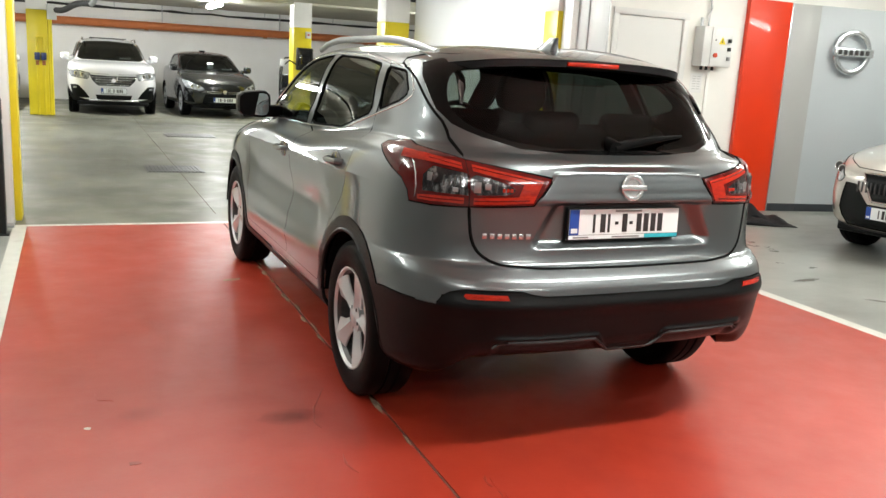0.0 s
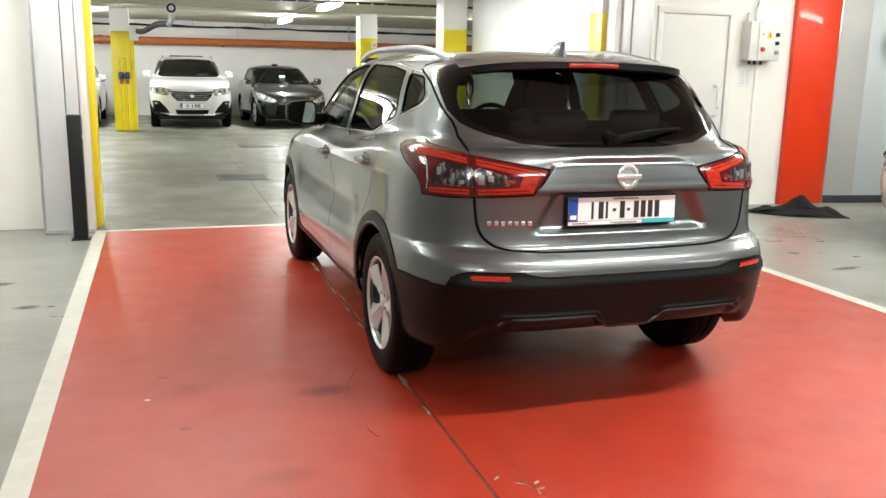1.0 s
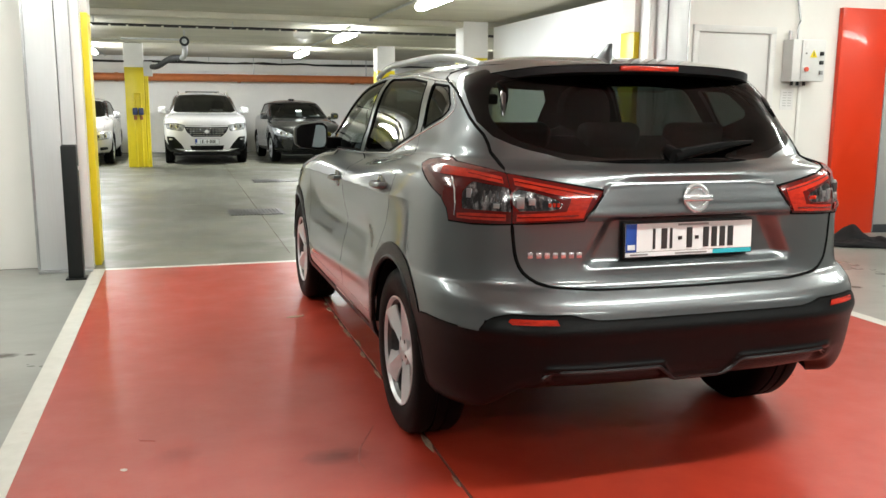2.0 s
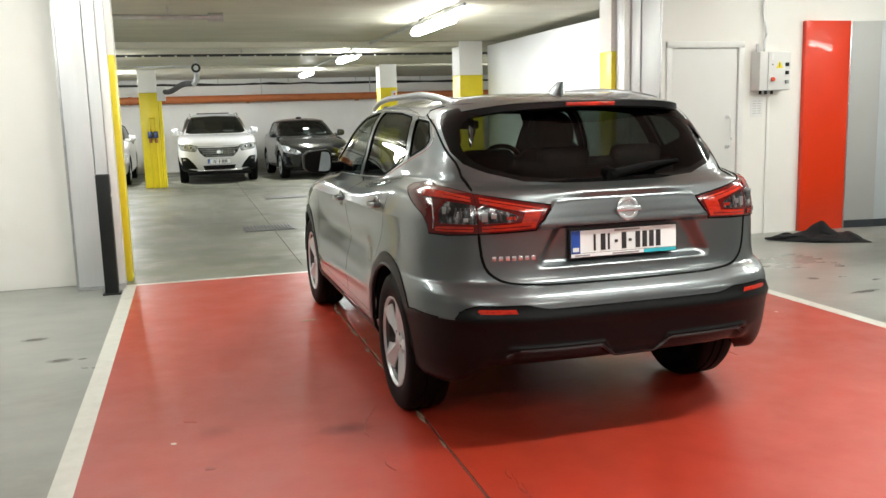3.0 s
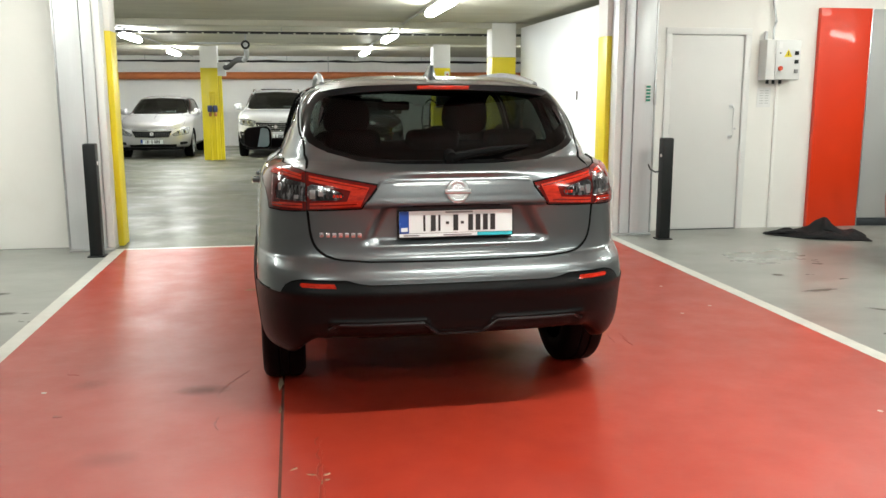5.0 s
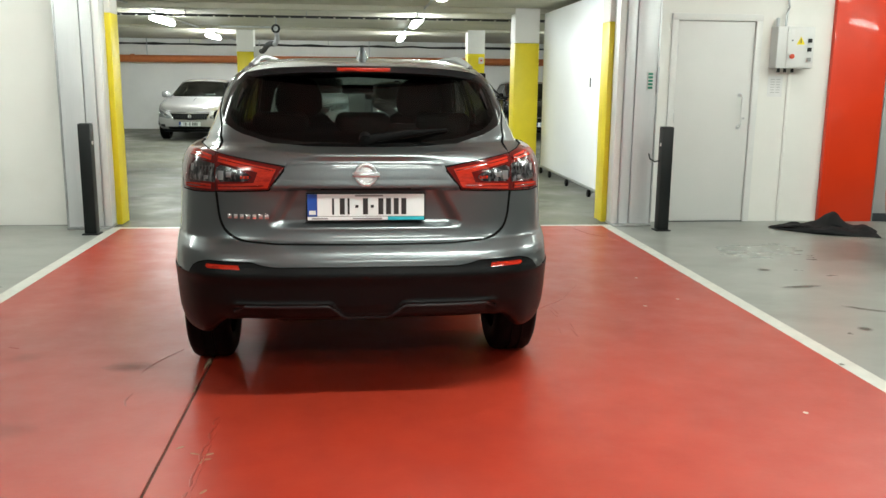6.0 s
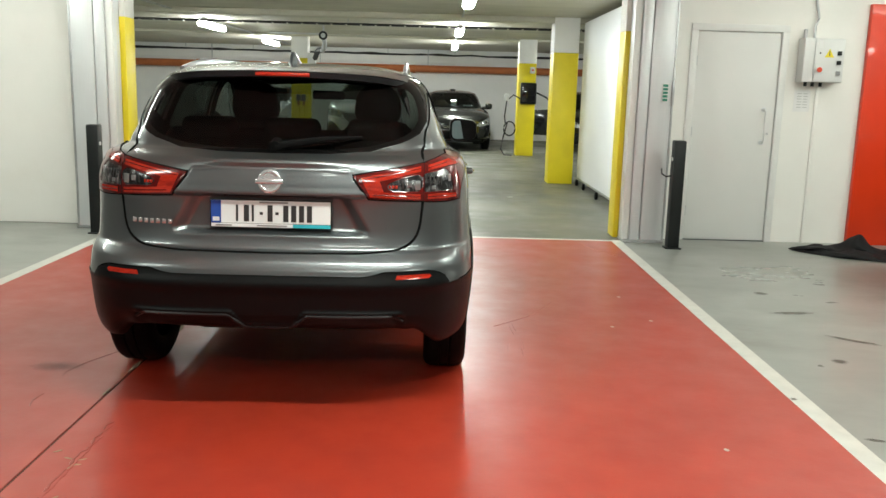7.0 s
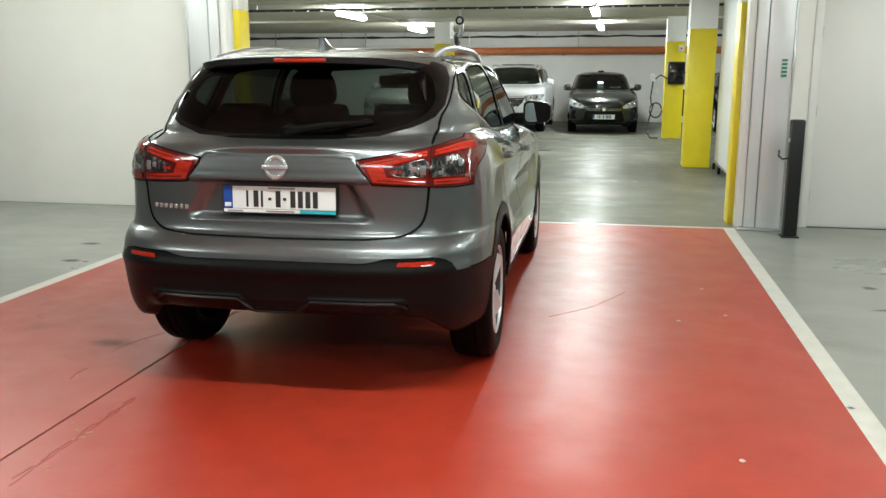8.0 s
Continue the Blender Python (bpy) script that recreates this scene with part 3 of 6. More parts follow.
part("pipe", sweep(bmesh.new(), [(0, -0.05, 0.002), (0, -0.05, 0.12), (0.03, -0.04, 0.2), (-0.01, -0.03, 0.4), (-0.01, -0.03, 1.1)], 0.012, 8), GALV, e)
part("elbow", cyl(bmesh.new(), (-0.09, -0.05, 0.002), (-0.09, -0.05, 0.09), 0.018, 10), GALV, e)
e = thing("conduit", pose(4.37, 4.74, 0), "white plastic cable trunking down the wall", "conduit")
part("trunking", new_box(-0.018, 0.018, -0.02, -0.001, 0.0, 1.60, 0.003), WALL, e)
e = thing("paper_notice", pose(4.225, 4.739, 1.44), "printed white paper notice on the wall", "notice")
part("sheet", new_box(-0.08, 0.08, -0.004, -0.001, -0.11, 0.10), WHITE_PLASTIC, e)
for k in range(6):
    for c in (-0.05, 0.01):
        part("text_bar", new_box(c, c + 0.045, -0.0058, -0.0042, -0.07 + k * 0.027, -0.064 + k * 0.027), TRUNK_GREY, e)
e = thing("roll_box", pose(3.07, 4.66, 3.06), "dark unit up on the wall", "unit")
part("body", new_box(-0.13, 0.13, -0.08, 0.078, -0.06, 0.085, 0.01), BLACK_STEEL, e)


def bollard(x, y, label, hook):
    e = thing("bollard", pose(x, y, 0), label, "bollard", "bollards at the opening")
    part("post", new_box(-0.055, 0.055, -0.055, 0.055, 0.012, 1.03, 0.006), BLACK_STEEL, e)
    part("base_plate", new_box(-0.075, 0.075, -0.075, 0.075, 0, 0.012, 0.003), BLACK_STEEL, e)
    part("cap", new_box(-0.05, 0.05, -0.05, 0.05, 1.03, 1.036, 0.002), BLACK_STEEL, e)
    part("lens", cyl(bmesh.new(), (hook * 0.056, -0.01, 0.86), (hook * 0.062, -0.01, 0.86), 0.018, 16), WHITE_PLASTIC, e)
    return e


bollard(-2.655, 4.20, "square black steel photocell post beside the opening", 1)
b2 = bollard(2.885, 4.20, "square black steel photocell post beside the opening", -1)
part("cable_loop", sweep(bmesh.new(), [(-0.05, 0, 0.70), (-0.10, 0.02, 0.69), (-0.12, 0.10, 0.71), (-0.10, 0.20, 0.75)], 0.008, 8), CABLE, b2)

# display panels at the right
e = thing("red_panel", pose(5.107, 4.735, 0), "tall glossy red display panel on the wall", "panel")
part("board", new_box(-0.302, 0.302, -0.06, 0.0, 0.0, 2.385, 0.004), RED_PANEL, e)
part("edge_trim", new_box(0.303, 0.318, -0.064, 0.0, 0.0, 2.385, 0.002), SATIN, e)


def wall_panel(name, x0, y0, x1, y1, label, mat):
    l = math.hypot(x1 - x0, y1 - y0)
    e = thing(name, pose(x0, y0, 0, 0, 0, math.degrees(math.atan2(y1 - y0, x1 - x0))), label, "panel")
    part("board", new_box(0, l, 0, 0.05, 0.09, 2.38, 0.002), mat, e)
    part("skirting", new_box(0, l, -0.008, 0.05, 0.0, 0.088, 0.002), SKIRT, e, "dark skirting")
    return e


wall_panel("grey_panel", 5.43, 4.685, 5.80, 4.62, "plain warm grey display panel with dark skirting", GREY_PANEL_WARM)
wall_panel("grey_panel", 5.80, 4.62, 9.4, 4.10, "plain blue-grey display panel with dark skirting", GREY_PANEL)
e = thing("wall_emblem", pose(6.22, 4.49, 1.88, 0, 0, -8.2), "round chrome emblem with a cross bar on the grey panel", "emblem")
bm = bmesh.new()
N, K = 48, 10
rings = [[bm.verts.new(((0.225 + 0.036 * math.cos(2 * math.pi * k / K)) * math.cos(2 * math.pi * i / N), 0.020 * math.sin(2 * math.pi * k / K) - 0.0, (0.225 + 0.036 * math.cos(2 * math.pi * k / K)) * math.sin(2 * math.pi * i / N))) for k in range(K)] for i in range(N)]
for i in range(N):
    for k in range(K):
        bm.faces.new((rings[i][k], rings[(i + 1) % N][k], rings[(i + 1) % N][(k + 1) % K], rings[i][(k + 1) % K]))
part("ring", bm, BADGE, e)
part("bar", new_box(-0.265, 0.265, -0.045, 0.0, -0.048, 0.048, 0.010), BADGE, e)
for k in range(6):
    part("letter_bar", new_box(-0.225 + k * 0.075, -0.178 + k * 0.075, -0.049, -0.0455, -0.028, 0.028, 0.001), BLACK_BAR, e)

# crumpled black cover on the floor
random.seed(9)
bm = bmesh.new()
NX, NY = 46, 26
grid = []
for j in range(NY):
    row = []
    for i in range(NX):
        u, v = i / (NX - 1) * 2 - 1, j / (NY - 1) * 2 - 1
        edge = max(0.0, 1 - (abs(u) ** 2.2 + abs(v) ** 2.2) ** 0.9)
        fold = noise.noise(Vector((u * 2.3, v * 1.8, 3.0))) + 0.5 * noise.noise(Vector((u * 6, v * 5, 7.0)))
        spike = 0.11 * math.exp(-((u - 0.18) / 0.26) ** 2 - ((v - 0.2) / 0.34) ** 2) + 0.06 * math.exp(-((u - 0.75) / 0.12) ** 2 - (v / 0.3) ** 2)
        z = 0.006 + edge ** 0.6 * (0.055 + 0.05 * fold + spike)
        wob = 0.10 * noise.noise(Vector((u * 2, v * 2, 11.0)))
        wide = 1.0 if u > -0.2 else 1.0 - 0.75 * ((-0.2 - u) / 0.8)
        row.append(bm.verts.new((u * 0.50 + wob * 0.4, v * 0.30 * wide + wob, max(0.004, z))))
    grid.append(row)
for j in range(NY - 1):
    for i in range(NX - 1):
        bm.faces.new((grid[j][i], grid[j][i + 1], grid[j + 1][i + 1], grid[j + 1][i]))
bm2 = bm
cover = link_mesh("black_cover", bm2, BLACK_CLOTH)
cover.matrix_basis = pose(4.55, 4.12, 0, 0, 0, -24)
tagged(cover, "crumpled black cover lying on the grey floor", "cover")
sol = cover.modifiers.new("thick", "SOLIDIFY")
sol.thickness, sol.offset = 0.004, 1

# white mobile partition on castors
e = thing("mobile_partition", pose(2.86, 7.45, 0), "tall white board partition standing on castors", "partition")
part("board", new_box(-0.025, 0.025, -2.30, 2.38, 0.125, 2.535, 0.004), PARTITION, e)
part("bottom_rail", new_box(-0.03, 0.03, -2.30, 2.38, 0.095, 0.124, 0.004), GALV, e)
for y in (-2.1, -0.75, 0.45, 1.55, 2.2):
    c = part("castor", new_box(-0.02, 0.02, -0.03, 0.03, 0.06, 0.094, 0.004, m=pose(0, y, 0)), GALV, e)
    part("wheel", lathe(bmesh.new(), [(0.012, -0.018), (0.044, -0.018), (0.05, -0.01), (0.05, 0.01), (0.044, 0.018), (0.012, 0.018)], 20, pose(-0.045, y + 0.02, 0.05)), RUBBER, c)
part("catch", new_box(-0.036, -0.026, -0.56, -0.52, 1.40, 1.52, 0.004), BLACK_STEEL, e)

# grates in the garage floor
def grate(x, y, w, d):
    e = thing("floor_grate", pose(x, y, 0), "rusty steel drain grate set in the concrete floor", "drain grate", "drain grates")
    part("frame", new_box(-w / 2, w / 2, -d / 2, d / 2, 0.0, 0.003), DARK_METAL, e)
    n = 14
    for k in range(n):
        x0 = -w / 2 + 0.02 + k * (w - 0.04) / n
        part("bar", new_box(x0, x0 + (w - 0.04) / n * 0.55, -d / 2 + 0.02, d / 2 - 0.02, 0.003, 0.009), DARK_METAL, e)


grate(-0.96, 8.10, 0.68, 0.62)
grate(-0.22, 12.6, 0.85, 0.60)


def batten(x, y, z, length, watts, drop, label, group, turned=0.0):
    e = thing("ceiling_light", pose(x, y, z, 0, 0, turned), label, "ceiling light", group)
    h = length / 2
    part("housing", new_box(-0.045, 0.045, -h, h, 0.032, 0.06, 0.008), WHITE_PLASTIC, e)
    bm = bmesh.new()
    pr = [(-0.045, 0.03), (-0.072, -0.025), (-0.04, -0.055), (0.04, -0.055), (0.072, -0.025), (0.045, 0.03)]
    prism(bm, pr, -h + 0.01, h - 0.01)
    if z > 2.7 and watts not in NEAR_GLOWS:
        NEAR_GLOWS[watts] = glow("batten_diffuser_near", (0.97, 1.0, 0.93), watts)
    part("diffuser", bm, NEAR_GLOWS[watts] if z > 2.7 else TUBE_GLOW_FAR if y > 16 else TUBE_GLOW if y > 9 else TUBE_GLOW_MID, e, "glowing diffuser")
    for s in (-1, 1):
        part("bracket", new_box(-0.015, 0.015, s * h * 0.7 - 0.02, s * h * 0.7 + 0.02, 0.055, drop, 0.002), GALV, e)
    li = bpy.data.lights.new("batten_lamp", "AREA")
    li.shape, li.size, li.size_y, li.energy, li.color = "RECTANGLE", 0.12, length, watts, (0.97, 1.0, 0.93 if z > 2.7 else 0.98)
    lo = new("batten_lamp", li)
    lo.matrix_basis = pose(x, y, z - 0.06, 0, 0, turned)
    return e


for y, f in ((6.35, 0.90), (12.0, 1.0), (17.5, 1.2)):
    batten(0.92, y, 2.50, 1.55, TUBE_FAR * f, FAR_H - 2.50, "lit fluorescent batten under the garage soffit", "garage lights")
for y, f in ((12.4, 1.0), (18.0, 1.5)):
    batten(-3.65, y, 2.50, 1.55, TUBE_FAR * f, FAR_H - 2.50, "lit fluorescent batten under the garage soffit", "garage lights")
# three more battens, added in hidden spots only to brighten the garage
batten(-4.5, 6.6, 2.50, 1.55, TUBE_FAR * 0.45, FAR_H - 2.50, "lit fluorescent batten under the garage soffit", "garage lights")
batten(-8.6, 15.0, 2.50, 1.55, TUBE_FAR, FAR_H - 2.50, "lit fluorescent batten under the garage soffit", "garage lights")
batten(5.6, 14.5, 2.50, 1.55, TUBE_FAR * 1.8, FAR_H - 2.50, "lit fluorescent batten under the garage soffit", "garage lights")
for x, y, f in ((-3.6, -3.6, 0.45), (-4.3, 2.5, 0.50), (0.6, -5.4, 0.45), (0.9, -1.4, 0.75), (4.6, -4.2, 0.4), (4.6, 0.9, 0.60), (-1.7, 3.5, 0.28), (4.6, 3.2, 0.12), (6.8, 2.2, 0.38)):
    batten(x, y, 3.02, 1.8, TUBE_NEAR * f, NEAR_H - 3.02, "lit fluorescent batten under the concrete ceiling", "workshop lights", 90)

# pipes, cables and fittings in the garage
e = thing("orange_pipe", pose(0, 22.05, 2.03), "long orange drain pipe along the garage wall", "pipe")
part("run", sweep(bmesh.new(), [(-14.0, 0, 0.0), (-6, 0, 0.0), (0, 0, 0.02), (9.0, 0, 0.03)], 0.105, 16), PIPE, e)
for x in (-9.5, -6.6, -3.4, -0.2, 3.0, 6.0):
    part("collar", cyl(bmesh.new(), (x - 0.05, 0, 0.01), (x + 0.05, 0, 0.01), 0.118, 16), PIPE, e)
    part("hanger", new_box(x + 0.4, x + 0.42, -0.02, 0.02, 0.10, 0.57), GALV, e)
for y, z, r in ((22.16, 2.46, 0.028),):
    e = thing("cable_run", pose(0, y, z), "bundle of black cables under the soffit", "cables")
    random.seed(int(y))
    for k in range(3):
        part("cable", sweep(bmesh.new(), [(x, random.uniform(-0.02, 0.02), random.uniform(-0.02, 0.02) + 0.01 * (k - 1)) for x in [-14 + 0.5 * i for i in range(47)]], r * 0.7, 6), CABLE, e)
    for i in range(12):
        part("hanger", new_box(-13 + i * 2, -12.985 + i * 2, -0.008, 0.008, 0.0, FAR_H - z), GALV, e)
e = thing("cable_tray", pose(0, 11.05, 2.50), "thin black slotted cable tray under the soffit", "cable tray")
first = part("link", new_box(-0.108, 0.108, -0.05, 0.05, -0.018, 0.012, 0.003), CABLE, e)
first.location = (-13.9, 0, 0)
for i in range(1, 92):
    r_ = new("link", first.data)
    r_.parent = e
    r_.location = (-13.9 + i * 0.25, 0, 0)
part("spine", cyl(bmesh.new(), (-14.0, 0.0, 0.012), (9.0, 0.0, 0.012), 0.010, 8), CABLE, e)
for i in range(12):
    part("hanger", new_box(-13 + i * 2, -12.985 + i * 2, -0.008, 0.008, 0.0, FAR_H - 2.50), GALV, e)
e = thing("soffit_pipe", pose(-4.05, 5.65, 2.50), "thin grey pipe hung under the soffit", "pipe")
part("run", cyl(bmesh.new(), (-3.0, 0, 0), (2.4, 0, 0), 0.025, 12), GALV, e)
part("end_cap", cyl(bmesh.new(), (2.4, 0, 0), (2.55, 0, 0), 0.045, 12), GALV, e)
for x in (-2, 0, 2):
    part("hanger", new_box(x, x + 0.015, -0.008, 0.008, 0.0, FAR_H - 2.50), GALV, e)
e = thing("lighting_trunking", pose(0.92, 12.0, 2.585), "thin conduit linking the garage lights", "conduit")
part("run", cyl(bmesh.new(), (0, -6.9, 0), (0, 8.0, 0), 0.018, 8), GALV, e)
e = thing("lighting_trunking", pose(-3.65, 14.0, 2.585), "thin conduit linking the garage lights", "conduit")
part("run", cyl(bmesh.new(), (0, -8.0, 0), (0, 8.0, 0), 0.018, 8), GALV, e)
e = thing("vent_pipe", pose(-1.70, 13.14, 2.42), "bent grey pipe with open black mouth under the soffit", "pipe")
part("elbow", sweep(bmesh.new(), [(0, 0, 0), (0, 0.06, -0.01), (0, 0.12, -0.06), (0.01, 0.15, -0.12), (0.005, 0.17, -0.19), (-0.02, 0.21, -0.25), (-0.05, 0.28, -0.275)], [0.05, 0.045, 0.052, 0.045, 0.052, 0.045, 0.05], 14), GALV, e)
part("feed_pipe", cyl(bmesh.new(), (-1.05, 0.05, 0.03), (0.0, 0.05, 0.03), 0.018, 10), GALV, e, "thin grey feed pipe")
part("mouth", cyl(bmesh.new(), (0, -0.03, 0), (0, 0.0, 0), 0.085, 18), BLACK_STEEL, e)
part("throat", cyl(bmesh.new(), (0, -0.034, 0), (0, -0.031, 0), 0.045, 18), GALV, e)
duct = [(-0.045 - 0.60 * (i / 70) ** 0.8, 0.26 + 3.1 * i / 70, -0.27 - 0.05 * i / 70 + 0.03 * math.sin(i / 11)) for i in range(71)]
part("duct", sweep(bmesh.new(), duct, [0.036 + 0.020 * (i % 2) for i in range(71)], 12), DUCT, e, "ribbed flexible duct")
part("bracket", new_box(-0.015, 0.015, 0.03, 0.06, 0.05, FAR_H - 2.42), GALV, e)
e = thing("junction_box", pose(-2.43, 16.6, 2.06), "grey metal box on the pillar side", "box")
part("case", new_box(-0.088, 0.09, -0.1, 0.1, -0.15, 0.15, 0.006), BOX_GREY, e)

# blue sockets and yellow pipes on the first pillar
e = thing("pipe_stand", pose(-2.70, 16.49, 0), "yellow painted pipes with two blue valves on the pillar", "pipes")
for x in (-0.02, 0.10):
    part("pipe", cyl(bmesh.new(), (x, -0.04, 0.0), (x, -0.04, 1.55), 0.020, 12), YELLOW, e)
    part("valve", new_box(x - 0.05, x + 0.05, -0.12, -0.02, 1.10, 1.25, 0.015), BLUE_PLASTIC, e, "blue valve body")
    part("collar", cyl(bmesh.new(), (x, -0.05, 1.00), (x, -0.05, 1.09), 0.032, 12), COPPER, e)
part("crosspiece", cyl(bmesh.new(), (-0.02, -0.04, 1.55), (0.10, -0.04, 1.55), 0.020, 12), YELLOW, e)
for x in (0.205, 0.245):
    part("riser", cyl(bmesh.new(), (x, 0.05, 0), (x, 0.05, 2.0), 0.025, 12), YELLOW, e)

# charger on the second pillar
e = thing("wall_charger", pose(2.60, 15.905, 1.42), "black electric car charger on the yellow pillar", "charger")
part("case", new_box(-0.18, 0.18, -0.16, -0.002, -0.24, 0.24, 0.03), BLACK_STEEL, e)
part("face", new_box(-0.15, 0.15, -0.168, -0.161, -0.20, 0.20, 0.02), GLOSS_BLACK, e)
e2 = thing("charging_cable", pose(2.22, 15.82, 0), "coiled black charging cable hanging by the pillar", "cable")
pts = [(0.20, 0.0, 1.30), (0.05, 0, 1.38), (-0.10, 0, 1.25), (-0.14, 0, 0.9)]
for i in range(45):
    a = 2 * math.pi * i / 15
    pts.append((-0.02 + 0.13 * math.cos(a + 2.4), -0.02 * (i // 15), 0.62 + 0.16 * math.sin(a + 2.4)))
pts += [(-0.16, -0.02, 0.4), (-0.20, 0, 0.15), (-0.12, -0.05, 0.02), (0.05, -0.10, 0.016)]
part("cord", sweep(bmesh.new(), pts, 0.016, 8), CABLE, e2)
part("plug", new_box(-0.16, -0.06, -0.06, 0.03, 1.24, 1.40, 0.02), WHITE_PLASTIC, e2)
e = thing("isolator", pose(2.68, 15.905, 1.94), "small grey isolator switch on the pillar", "switch")
part("case", new_box(-0.055, 0.055, -0.07, -0.002, -0.07, 0.07, 0.008), BOX_GREY, e)
part("knob", cyl(bmesh.new(), (0, -0.09, 0), (0, -0.07, 0), 0.022, 14), RED_BUTTON, e)


# ---- cars: a smooth shell of rings, cut into panels ----
from mathutils.geometry import delaunay_2d_cdt

RING_Z = [0.27, 0.32, 0.40, 0.50, 0.60, 0.66, 0.695, 0.73, 0.75, 0.82, 0.90, 0.96, 1.01, 1.045, 1.07, 1.09, 1.14, 1.26, 1.36, 1.44, 1.49, 1.52, 1.545, 1.56, 1.568, 1.57]
RING_RISE = [0, 0, 0, 0, 0, 0, 0, 0, 0, 0.01, 0.03, 0.05, 0.07, 0.085, 0.085, 0.08, 0.06, 0.01, 0, 0, 0, 0, 0, 0, 0, 0]
RING_W = [0.845, 0.884, 0.899, 0.903, 0.905, 0.902, 0.900, 0.897, 0.895, 0.893, 0.890, 0.884, 0.870, 0.842, 0.805, 0.779, 0.765, 0.734, 0.704, 0.668, 0.622, 0.555, 0.45, 0.30, 0.15, 0.001]
RING_REAR = [0.16, 0.07, 0.03, 0.010, 0.0, 0.003, 0.018, 0.060, 0.092, 0.108, 0.110, 0.106, 0.120, 0.156, 0.218, 0.250, 0.285, 0.345, 0.420, 0.485, 0.535, 0.60, 0.72, 0.95, 1.2, 1.5]
RING_NOSE = [0.16, 0.07, 0.03, 0.008, 0.0, 0.003, 0.006, 0.010, 0.014, 0.05, 0.15, 0.35, 0.60, 0.80, 0.95, 1.02, 1.12, 1.40, 1.65, 1.90, 2.05, 2.2, 2.35, 2.5, 2.65, 2.80]
NR = len(RING_Z)


def pchip(xs, ys):
    """A smooth curve through points, with no overshoot."""
    xs, ys = np.array(xs, float), np.array(ys, float)
    h, d = np.diff(xs), np.diff(ys) / np.diff(xs)
    m = np.zeros_like(ys)
    ok = d[:-1] * d[1:] > 0
    w1, w2 = 2 * h[1:] + h[:-1], h[1:] + 2 * h[:-1]
    with np.errstate(divide="ignore", invalid="ignore"):
        m[1:-1] = np.where(ok, (w1 + w2) / (w1 / d[:-1] + w2 / d[1:]), 0)
    m[0], m[-1] = d[0], d[-1]

    def f(x):
        x = np.clip(x, xs[0], xs[-1])
        i = np.clip(np.searchsorted(xs, x) - 1, 0, len(xs) - 2)
        t = (x - xs[i]) / h[i]
        return ys[i] * (1 + 2 * t) * (1 - t) ** 2 + m[i] * h[i] * t * (1 - t) ** 2 + ys[i + 1] * t * t * (3 - 2 * t) + m[i + 1] * h[i] * t * t * (t - 1)
    return f


def sstep(a, b, x):
    t = np.clip((x - a) / (b - a), 0, 1)
    return t * t * (3 - 2 * t)


